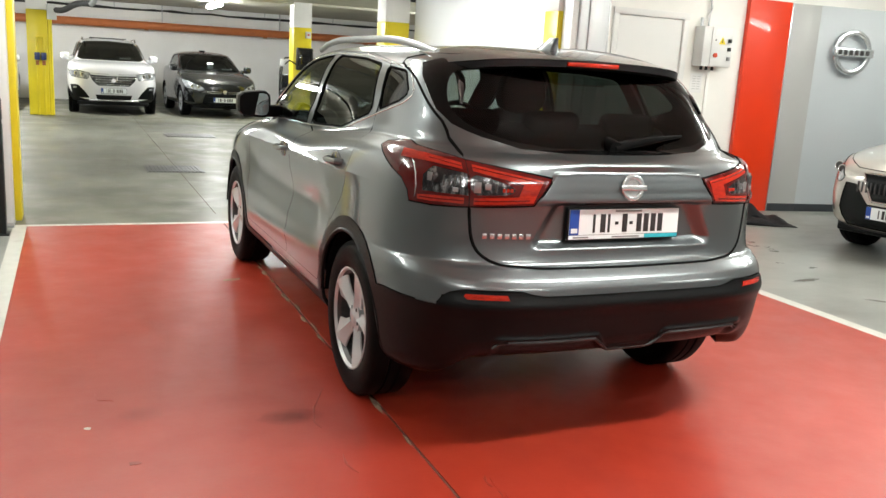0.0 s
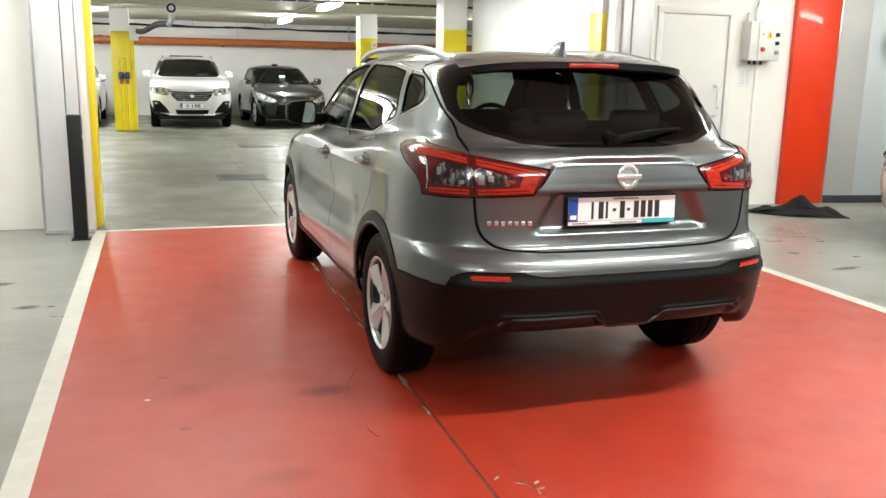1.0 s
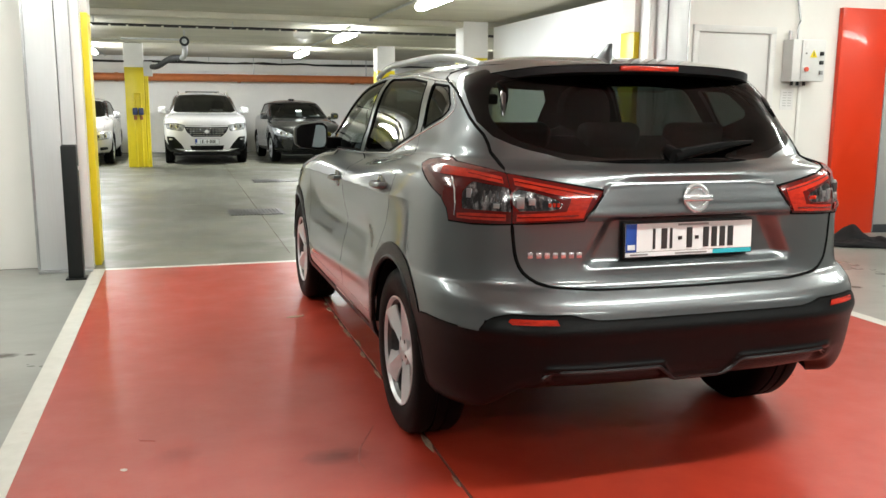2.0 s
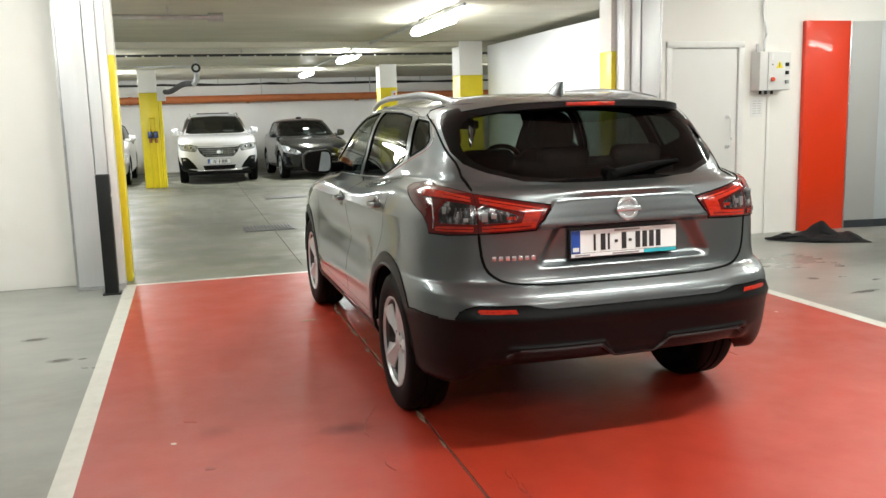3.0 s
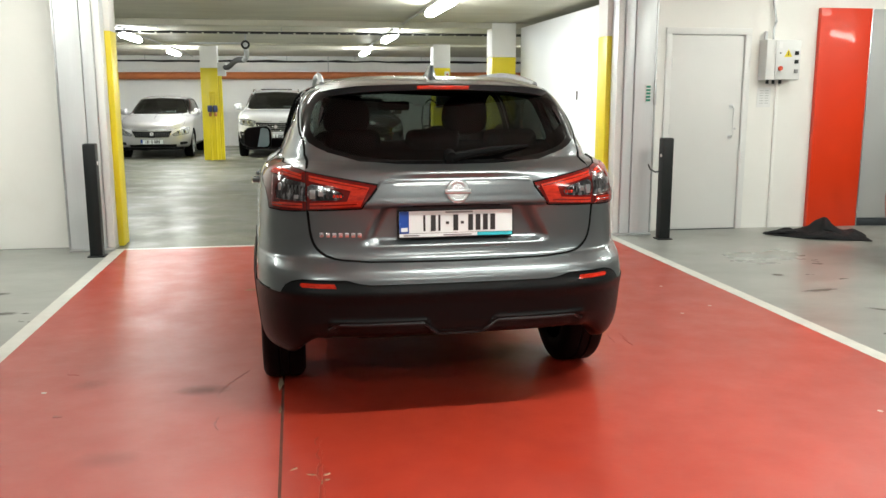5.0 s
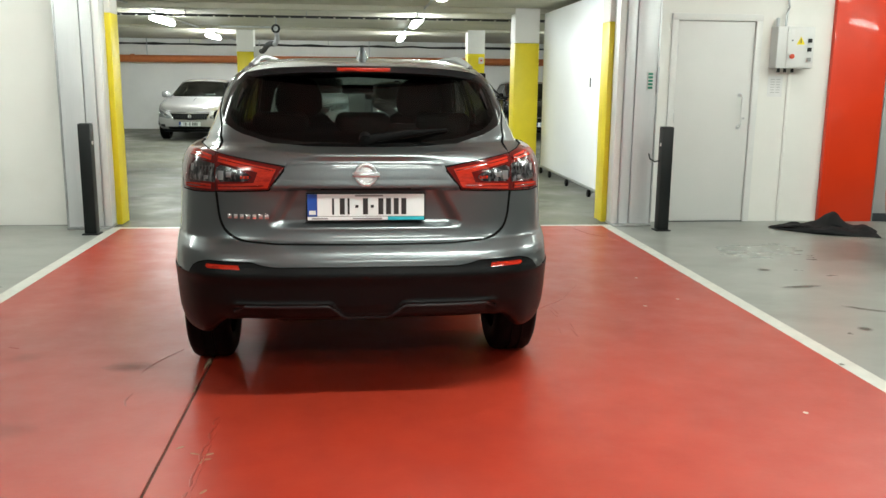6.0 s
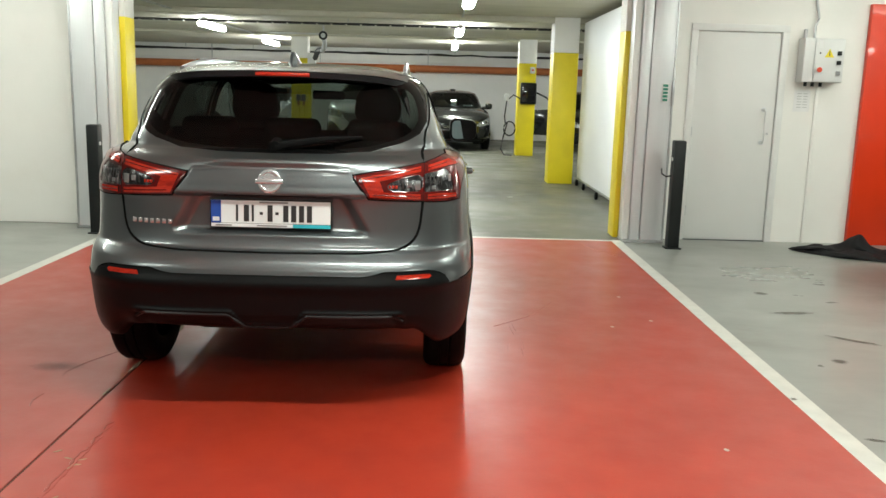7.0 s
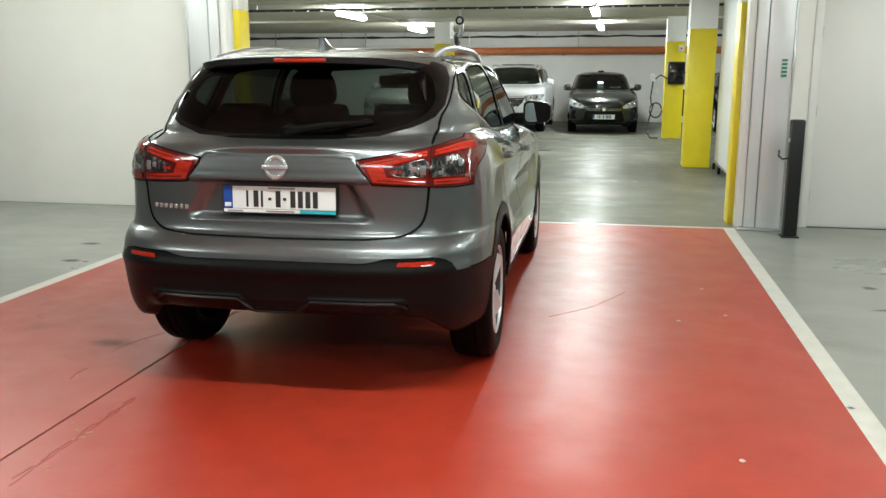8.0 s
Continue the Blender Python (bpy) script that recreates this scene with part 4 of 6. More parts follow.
class Shell:
    """Left half of a car's skin: u runs from the middle of the tail round the side to the middle of the nose, v from the sill to the roof."""
    UM, VM = 5.6, 2.6

    def __init__(self, length=4.394, wide=1.0, high=1.0, sculpt=None, nu=110, nv=84, nr=40, n_rear=(4.0, 5.6), nose=None, l_nose=1.15, l_top=None):
        k = np.linspace(0, 1, NR)
        self.z, self.rise = pchip(k, [a * high for a in RING_Z]), pchip(k, [a * high for a in RING_RISE])
        self.w, self.yr = pchip(k, [a * wide for a in RING_W]), pchip(k, RING_REAR)
        self.yf = pchip(k, [length - a for a in (nose or RING_NOSE)])
        self.l_top = l_top or l_nose
        self.n_rear, self.l_nose, self.sculpt, self.nu, self.nv, self.nr = n_rear, l_nose, sculpt, nu, nv, nr
        self.lines, self.regions = [], []
        self.tu, self.tv = np.meshgrid(np.linspace(0, 1, 301), np.linspace(0, 1, 261), indexing="ij")
        self.table = self.at(self.tu, self.tv)

    def at(self, u, v):
        u, v = np.clip(u, 0, 1), np.clip(v, 0, 1)
        W, y0, y1, z = self.w(v), self.yr(v), self.yf(v), self.z(v)
        A, B = 0.34, 0.70
        room = y1 - y0
        lr, lf = np.minimum(0.9, room * 0.45), np.minimum(self.l_nose + (self.l_top - self.l_nose) * sstep(0.56, 0.66, v), room * 0.45)
        n = self.n_rear[0] + (self.n_rear[1] - self.n_rear[0]) * sstep(0.55, 0.75, v)
        ph = np.clip(u / A, 0, 1) * math.pi / 2
        s, c = np.sin(ph), np.cos(ph)
        r = 1 / (s ** n + c ** n) ** (1 / n)
        xr, yr_ = W * s * r, y0 + lr * (1 - c * r)
        ph2 = np.clip((1 - u) / (1 - B), 0, 1) * math.pi / 2
        s2, c2 = np.sin(ph2), np.cos(ph2)
        n2 = 3.0
        r2 = 1 / (s2 ** n2 + c2 ** n2) ** (1 / n2)
        xf, yf_ = W * s2 * r2, y1 - lf * (1 - c2 * r2)
        t = np.clip((u - A) / (B - A), 0, 1)
        ys = (y0 + lr) * (1 - t) + (y1 - lf) * t
        x = np.where(u < A, xr, np.where(u > B, xf, W))
        y = np.where(u < A, yr_, np.where(u > B, yf_, ys))
        z = z + self.rise(v) * (1 - sstep(0.75, 1.9, y))
        p = np.stack([-x, y, z], -1)
        return self.sculpt(p, u, v) if self.sculpt else p

    def normal(self, u, v):
        e = 1e-3
        a = self.at(u + e, v) - self.at(u - e, v)
        b = self.at(u, v + e) - self.at(u, v - e)
        n = np.cross(b, a)
        n /= np.maximum(np.linalg.norm(n, axis=-1, keepdims=True), 1e-9)
        return n

    def find(self, kind, a, b):
        """u, v of a place: 's' by (y, z), 'r' and 'f' by (x, z) from behind or before, 't' by (x, y) from above."""
        lim = {"s": (0.10, 0.92, 0.0, 0.85), "r": (0.0, 0.30, 0.0, 0.88), "f": (0.70, 1.0, 0.0, 0.88), "t": (0.0, 1.0, 0.80, 1.0)}[kind]
        i, j = {"s": (1, 2), "r": (0, 2), "f": (0, 2), "t": (0, 1)}[kind]
        want = (-a if i == 0 else a, b)
        ok = (self.tu >= lim[0]) & (self.tu <= lim[1]) & (self.tv >= lim[2]) & (self.tv <= lim[3])
        d = (self.table[..., i] - want[0]) ** 2 + (self.table[..., j] - want[1]) ** 2 + np.where(ok, 0, 9)
        k = np.unravel_index(np.argmin(d), d.shape)
        u, v, du, dv = self.tu[k], self.tv[k], 1 / 300, 1 / 260
        for _ in range(4):
            uu, vv = np.meshgrid(np.clip(u + np.linspace(-du, du, 9), lim[0], lim[1]), np.clip(v + np.linspace(-dv, dv, 9), lim[2], lim[3]), indexing="ij")
            p = self.at(uu, vv)
            d = (p[..., i] - want[0]) ** 2 + (p[..., j] - want[1]) ** 2
            k = np.unravel_index(np.argmin(d), d.shape)
            u, v, du, dv = uu[k], vv[k], du / 4, dv / 4
        return u, v

    def outline(self, pts, rounding=0, step=0.05, closed=True):
        """Points (kind, a, b), or ('uv', u, v), as a line on the skin."""
        raw, n = [], len(pts)
        for i, (k, a, b) in enumerate(pts):
            raw.append((k, a, b))
            k2, a2, b2 = pts[(i + 1) % n]
            if k2 == k and k != "uv" and (closed or i < n - 1):
                m = int(math.hypot(a2 - a, b2 - b) / step)
                for q in range(1, m):
                    raw.append((k, a + (a2 - a) * q / m, b + (b2 - b) * q / m))
        uv = [((a, b) if k == "uv" else self.find(k, a, b)) for k, a, b in raw]
        uv = [(a * self.UM, b * self.VM) for a, b in uv]
        for _ in range(rounding):
            out = []
            m = len(uv)
            for i in range(m if closed else m - 1):
                p, q = uv[i], uv[(i + 1) % m]
                out += [(0.75 * p[0] + 0.25 * q[0], 0.75 * p[1] + 0.25 * q[1]), (0.25 * p[0] + 0.75 * q[0], 0.25 * p[1] + 0.75 * q[1])]
            uv = out if closed else [uv[0]] + out + [uv[-1]]
        clean = [uv[0]]
        for p in uv[1:]:
            if math.hypot(p[0] - clean[-1][0], p[1] - clean[-1][1]) > 1e-4:
                clean.append(p)
        return clean

    def region(self, name, pts, rounding=0, step=0.05):
        o = self.outline(pts, rounding, step)
        self.regions.append((name, o))
        return o

    def cut(self):
        us = np.concatenate([np.linspace(0, 0.30, self.nr, endpoint=False), np.linspace(0.30, 1, self.nu)]) * self.UM
        vs = np.linspace(0, 1, self.nv) * self.VM
        co = [Vector((a, b)) for a in us for b in vs]
        edges = []
        eps_u, eps_v = self.UM, self.VM
        for _, o in self.regions:
            i0, n = len(co), len(o)
            co += [Vector((min(max(a, 0), eps_u), min(max(b, 0), eps_v))) for a, b in o]
            edges += [(i0 + i, i0 + (i + 1) % n) for i in range(n) if (co[i0 + i] - co[i0 + (i + 1) % n]).length > 1e-7]
        vs_, _, fs, *_ = delaunay_2d_cdt(co, edges, [], 0, 1e-5)
        self.uv = np.array([(v.x, v.y) for v in vs_])
        self.tri = np.array(fs)
        c = self.uv[self.tri].mean(1)
        left = np.ones(len(c), bool)
        self.mask = {}
        for name, o in self.regions:
            inside = np.zeros(len(c), bool)
            n = len(o)
            for i in range(n):
                (x1, y1), (x2, y2) = o[i], o[(i + 1) % n]
                if abs(y2 - y1) < 1e-12:
                    continue
                hit = (y1 > c[:, 1]) != (y2 > c[:, 1])
                inside ^= hit & (c[:, 0] < (x2 - x1) * (c[:, 1] - y1) / (y2 - y1) + x1)
            self.mask[name] = self.mask.get(name, np.zeros(len(c), bool)) | (inside & left)
            left &= ~inside
        self.mask["rest"] = left
        self.p = self.at(self.uv[:, 0] / self.UM, self.uv[:, 1] / self.VM)
        self.n = self.normal(self.uv[:, 0] / self.UM, self.uv[:, 1] / self.VM)
        if self.n[np.argmin(np.abs(self.uv[:, 0] - 0.5 * self.UM) + np.abs(self.uv[:, 1] - 0.2 * self.VM)), 0] > 0:
            self.n = -self.n

    def panel(self, name, masks, mat, parent, label="", sides="both", lift=0.0):
        """sides: 'both' in one mesh, or 'pair' for a left and a right part."""
        m = np.zeros(len(self.tri), bool)
        for k in masks.split():
            m |= self.mask[k]
        tri = self.tri[m]
        used, inv = np.unique(tri, return_inverse=True)
        tri = inv.reshape(tri.shape)
        n = self.n[used]
        p = self.p[used] + n * lift
        fn = np.cross(p[tri[:, 1]] - p[tri[:, 0]], p[tri[:, 2]] - p[tri[:, 0]])
        flip = (fn * n[tri].mean(1)).sum(1) < 0
        tri = np.where(flip[:, None], tri[:, ::-1], tri)
        mx = np.array([-1, 1, 1])
        halves = [(p, n, tri), (p * mx, n * mx, tri[:, ::-1])]
        if sides == "both":
            halves = [(np.concatenate([p, p * mx]), np.concatenate([n, n * mx]), np.concatenate([tri, tri[:, ::-1] + len(p)]))]
        made = []
        for P, N_, T in halves:
            me = bpy.data.meshes.new(name)
            me.from_pydata(P.tolist(), [], T.tolist())
            me.materials.append(mat)
            me.shade_smooth()
            me.normals_split_custom_set_from_vertices(N_.tolist())
            ob = new(name, me)
            ob.parent = parent
            if label:
                ob["label"] = label
            made.append(ob)
        return made

    def bead(self, name, o, r, mat, parent, sink=0.0015, sides="both", closed=True, flat=1.0, label=""):
        """A bead laid along an outline: shut lines, gaskets and bright trims."""
        uv = np.array(o)
        u, v = uv[:, 0] / self.UM, uv[:, 1] / self.VM
        n = self.normal(u, v)
        s = -1 if self.normal(np.array([0.5]), np.array([0.2]))[0, 0] > 0 else 1
        p = self.at(u, v) - n * s * sink
        keep = [0] + [i for i in range(1, len(p)) if np.linalg.norm(p[i] - p[i - 1]) > 1e-4]
        p = p[keep]
        pts = p.tolist() + ([p[0].tolist()] if closed else [])
        obs = []
        for sx in ((1, -1),) if sides == "both" else ((1,), (-1,)):
            bm = bmesh.new()
            for q in sx:
                sweep(bm, [(a * q, b, c) for a, b, c in pts], r, 6, flat)
            bmesh.ops.recalc_face_normals(bm, faces=bm.faces[:])
            obs.append(part(name, bm, mat, parent, label))
        return obs


def road_wheel(name, parent, x, y, r=0.345, width=0.215, side=-1, rim_mat=None, spokes=5, rim_r=0.222):
    """Wheel on the side given, axle along x."""
    rim_mat = rim_mat or ALLOY
    w = new(name)
    w.parent = parent
    w.empty_display_size = 0.1
    w.matrix_basis = pose(x, y, r)
    h = width / 2
    s = side
    tyre = [(rim_r, -h * 0.85), (rim_r + 0.01, -h * 0.93), (rim_r + 0.05, -h), (r - 0.035, -h * 0.99), (r - 0.012, -h * 0.88), (r, -h * 0.70), (r, -0.004 - h * 0.25), (r - 0.007, -h * 0.24), (r - 0.007, -h * 0.18), (r, -h * 0.17), (r, h * 0.17), (r - 0.007, h * 0.18), (r - 0.007, h * 0.24), (r, h * 0.25 + 0.004), (r, h * 0.70), (r - 0.012, h * 0.88), (r - 0.035, h * 0.99), (rim_r + 0.05, h), (rim_r + 0.01, h * 0.93), (rim_r, h * 0.85)]
    bm = lathe(bmesh.new(), tyre, 56)
    bmesh.ops.recalc_face_normals(bm, faces=bm.faces[:])
    part("tyre", bm, RUBBER, w, "black rubber tyre")
    bm = lathe(bmesh.new(), [(rim_r - 0.012, s * h * 0.60), (rim_r + 0.002, s * h * 0.86), (rim_r + 0.006, s * h * 0.94), (rim_r - 0.001, s * h * 0.95), (rim_r - 0.010, s * h * 0.84)], 56)
    bmesh.ops.recalc_face_normals(bm, faces=bm.faces[:])
    part("rim", bm, rim_mat, w, "silver alloy rim")
    bm = lathe(bmesh.new(), [(rim_r - 0.010, s * h * 0.84), (rim_r - 0.022, s * h * 0.70), (rim_r - 0.03, -s * h * 0.7)], 48)
    bmesh.ops.recalc_face_normals(bm, faces=bm.faces[:])
    part("rim_barrel", bm, DARK_METAL, w)
    part("brake_disc", cyl(bmesh.new(), (s * h * 0.10, 0, 0), (s * h * 0.16, 0, 0), rim_r * 0.74, 40), DARK_METAL, w)
    part("inner_drum", cyl(bmesh.new(), (-s * h * 0.5, 0, 0), (s * h * 0.02, 0, 0), rim_r - 0.03, 32), SEAM, w)
    for k in range(spokes):
        a = 2 * math.pi * k / spokes + 0.3
        bm = bmesh.new()
        secs = []
        for f, hw, d, th in ((0.045, 0.028, 0.72, 0.020), (0.085, 0.034, 0.76, 0.022), (0.13, 0.043, 0.82, 0.024), (0.165, 0.060, 0.86, 0.024), (0.195, 0.079, 0.88, 0.022), (rim_r - 0.004, 0.096, 0.90, 0.018)):
            out_, in_ = s * h * d, s * (h * d - th)
            secs.append([bm.verts.new((xx, yy, f)) for xx, yy in ((in_, -hw), (out_ - s * 0.016, -hw), (out_ - s * 0.007, -hw * 0.5), (out_ + s * 0.006, 0), (out_ - s * 0.007, hw * 0.5), (out_ - s * 0.016, hw), (in_, hw))])
        for p, q in zip(secs, secs[1:]):
            for i in range(7):
                bm.faces.new((p[i], p[(i + 1) % 7], q[(i + 1) % 7], q[i]))
        bm.faces.new(secs[0])
        bm.faces.new(secs[-1])
        bmesh.ops.recalc_face_normals(bm, faces=bm.faces[:])
        bmesh.ops.rotate(bm, verts=bm.verts[:], cent=(0, 0, 0), matrix=Matrix.Rotation(a, 3, "X"))
        part("spoke", bm, rim_mat, w)
    part("hub_cap", lathe(bmesh.new(), [(0.0005, s * h * 0.82), (0.022, s * h * 0.81), (0.028, s * h * 0.76), (0.066, s * h * 0.70), (0.066, s * h * 0.45)], 32), rim_mat, w)
    for k in range(5):
        a = 2 * math.pi * (k + 0.5) / 5 + 0.3
        part("wheel_bolt", cyl(bmesh.new(), (s * h * 0.55, 0.050 * math.cos(a), 0.050 * math.sin(a)), (s * h * 0.74, 0.050 * math.cos(a), 0.050 * math.sin(a)), 0.009, 6), DARK_METAL, w)
    return w


def number_plate(parent, m, chars, blue=True, strip=True, w=0.532, h=0.127):
    e = new("number_plate")
    e.parent = parent
    e.matrix_basis = m
    part("surround", new_box(-w / 2, w / 2, 0, 0.012, -h / 2, h / 2, 0.004), BLACK_STEEL, e)
    z0 = -h / 2 + (0.022 if strip else 0.006)
    part("face", new_box(-w / 2 + 0.007, w / 2 - 0.007, -0.003, -0.0002, z0, h / 2 - 0.006), PLATE_WHITE, e)
    if blue:
        part("blue_band", new_box(-w / 2 + 0.007, -w / 2 + 0.05, -0.0045, -0.0032, z0, h / 2 - 0.006), PLATE_BLUE, e)
        part("text_bar", new_box(-w / 2 + 0.014, -w / 2 + 0.043, -0.006, -0.0047, z0 + 0.008, z0 + 0.026), PLATE_WHITE, e)
    zc = (z0 + h / 2 - 0.006) / 2 - (0.005 if strip else 0)
    x = -w / 2 + (0.115 if blue else 0.06)
    span = (w / 2 - 0.075 - x) / len(chars)
    for c in chars:
        cw = {"N": 0.009, "-": 0.014}.get(c, 0.022)
        hh = 0.006 if c == "-" else 0.036
        part("text_bar", new_box(x, x + cw, -0.006, -0.0032, zc - hh, zc + hh), BLACK_BAR, e)
        x += span
    if strip:
        part("dealer_strip", new_box(-w / 2 + 0.007, w * 0.18, -0.003, -0.0002, -h / 2 + 0.005, -h / 2 + 0.020), PLATE_WHITE, e)
        part("dealer_strip", new_box(w * 0.18, w / 2 - 0.007, -0.003, -0.0002, -h / 2 + 0.005, -h / 2 + 0.020), PLATE_CYAN, e)
        for a, b in ((-0.24, -0.17), (-0.06, 0.07)):
            part("text_bar", new_box(a, b, -0.0045, -0.0032, -h / 2 + 0.009, -h / 2 + 0.015), GREY_BAR, e)
        part("text_bar", new_box(-0.05, 0.075, -0.0045, -0.0032, h / 2 - 0.017, h / 2 - 0.009), GREY_BAR, e)
    return e


def wing_mirror(parent, side, y, z, x0, x1, shell_mat, cap_mat):
    """side -1: on the left; x0 next to the door, x1 the outer edge."""
    e = new("wing_mirror")
    e.parent = parent
    cx, hw = side * (x0 + x1) / 2, (x1 - x0) / 2
    e.matrix_basis = pose(cx, y, z)

    def pod(bm, sx, y0, y1, sz, drop=0.0):
        secs = []
        for t, f in ((0, 0.96), (0.15, 1.0), (0.5, 0.97), (0.8, 0.80), (1.0, 0.45)):
            ring = []
            for k in range(20):
                a = 2 * math.pi * k / 20
                c, s_ = math.cos(a), math.sin(a)
                r = 1 / (abs(c) ** 5 + abs(s_) ** 5) ** (1 / 5)
                ring.append(bm.verts.new((sx * f * c * r, y0 + (y1 - y0) * t, sz * f * s_ * r * (1 - 0.15 * side * c))))
            secs.append(ring)
        for p, q in zip(secs, secs[1:]):
            for k in range(20):
                bm.faces.new((p[k], p[(k + 1) % 20], q[(k + 1) % 20], q[k]))
        bm.faces.new(secs[0])
        bm.faces.new(secs[-1])
        bmesh.ops.recalc_face_normals(bm, faces=bm.faces[:])
        return bm
    part("housing", pod(bmesh.new(), hw, -0.02, 0.14, 0.078), shell_mat, e)
    part("cap", pod(bmesh.new(), hw * 1.015, 0.03, 0.148, 0.080), cap_mat, e)
    bm = bmesh.new()
    ring = []
    for k in range(24):
        a = 2 * math.pi * k / 24
        c, s_ = math.cos(a), math.sin(a)
        r = 1 / (abs(c) ** 5 + abs(s_) ** 5) ** (1 / 5)
        ring.append((hw * 0.86 * c * r, 0.063 * s_ * r * (1 - 0.15 * side * c)))
    prism(bm, ring, -0.025, -0.019)
    bm.transform(pose(0, 0.006, 0, -1, 0, side * 5))
    part("mirror_glass", bm, MIRROR, e, "silvered mirror glass")
    part("arm", new_box(-hw - 0.09 if side > 0 else hw - 0.02, -hw + 0.02 if side > 0 else hw + 0.09, 0.02, 0.10, -0.080, -0.005, 0.02), shell_mat, e)
    return e


def seat(parent, x, y, z, name="front_seat"):
    s = new(name)
    s.parent = parent
    s.matrix_basis = pose(x, y, z)
    part("cushion", new_box(-0.25, 0.25, -0.05, 0.48, 0.0, 0.17, 0.05, 3), TRIM_DARK, s)
    bm = bmesh.new()
    rings = []
    for t, hw, hd, dy in ((0.0, 0.25, 0.07, 0.0), (0.25, 0.27, 0.075, -0.03), (0.50, 0.265, 0.07, -0.065), (0.68, 0.235, 0.06, -0.095), (0.76, 0.17, 0.045, -0.11), (0.79, 0.08, 0.02, -0.115)):
        rings.append([bm.verts.new((hw * (abs(math.cos(a)) ** 0.7) * math.copysign(1, math.cos(a)), dy + hd * (abs(math.sin(a)) ** 0.7) * math.copysign(1, math.sin(a)), 0.10 + t * 0.86)) for a in (2 * math.pi * (k + 0.5) / 20 for k in range(20))])
    for p, q in zip(rings, rings[1:]):
        for k in range(20):
            bm.faces.new((p[k], p[(k + 1) % 20], q[(k + 1) % 20], q[k]))
    bm.faces.new(rings[0][::-1])
    bm.faces.new(rings[-1])
    part("backrest", bm, TRIM_DARK, s)
    bm = bmesh.new()
    rings = []
    for dy, f in ((-0.055, 0.80), (-0.040, 0.96), (0.0, 1.0), (0.040, 0.96), (0.055, 0.80)):
        ring = []
        for a in (2 * math.pi * (k + 0.5) / 24 for k in range(24)):
            c, s_ = math.cos(a), math.sin(a)
            q = (abs(c) ** 2.7 + abs(s_) ** 2.7) ** (-1 / 2.7)
            ring.append(bm.verts.new((0.142 * f * c * q * (1 - 0.10 * s_), dy - 0.135, 0.862 + 0.125 * f * s_ * q)))
        rings.append(ring)
    for p, q in zip(rings, rings[1:]):
        for k in range(24):
            bm.faces.new((p[k], p[(k + 1) % 24], q[(k + 1) % 24], q[k]))
    bm.faces.new(rings[0])
    bm.faces.new(rings[-1])
    bmesh.ops.recalc_face_normals(bm, faces=bm.faces[:])
    part("headrest", bm, TRIM_DARK, s)
    return s


def wheel_well(parent, x0, x1, y, z, r, side):
    bm = bmesh.new()
    n = 20
    a, b = [], []
    for k in range(n + 1):
        t = radians(4 + 172 * k / n)
        a.append(bm.verts.new((side * x1, y + r * math.cos(t), z + r * math.sin(t))))
        b.append(bm.verts.new((side * x0, y + r * math.cos(t), z + r * math.sin(t))))
    for k in range(n):
        bm.faces.new((a[k], a[k + 1], b[k + 1], b[k]))
    bm.faces.new(b)
    return part("wheel_well", bm, SEAM, parent)


# ---- the grey family car in the middle of the bay ----
# how far the tailgate's trim panel and the ledge above it stand out, by height
GARNISH = pchip([0.968, 0.986, 1.02, 1.05, 1.084, 1.089, 1.093], [0, -0.015, -0.009, -0.008, -0.010, -0.009, 0])
LEDGE = pchip([1.080, 1.086, 1.092, 1.107, 1.122, 1.128, 1.138, 1.150, 1.168], [0, -0.001, -0.006, -0.017, -0.029, -0.030, -0.021, -0.010, 0])


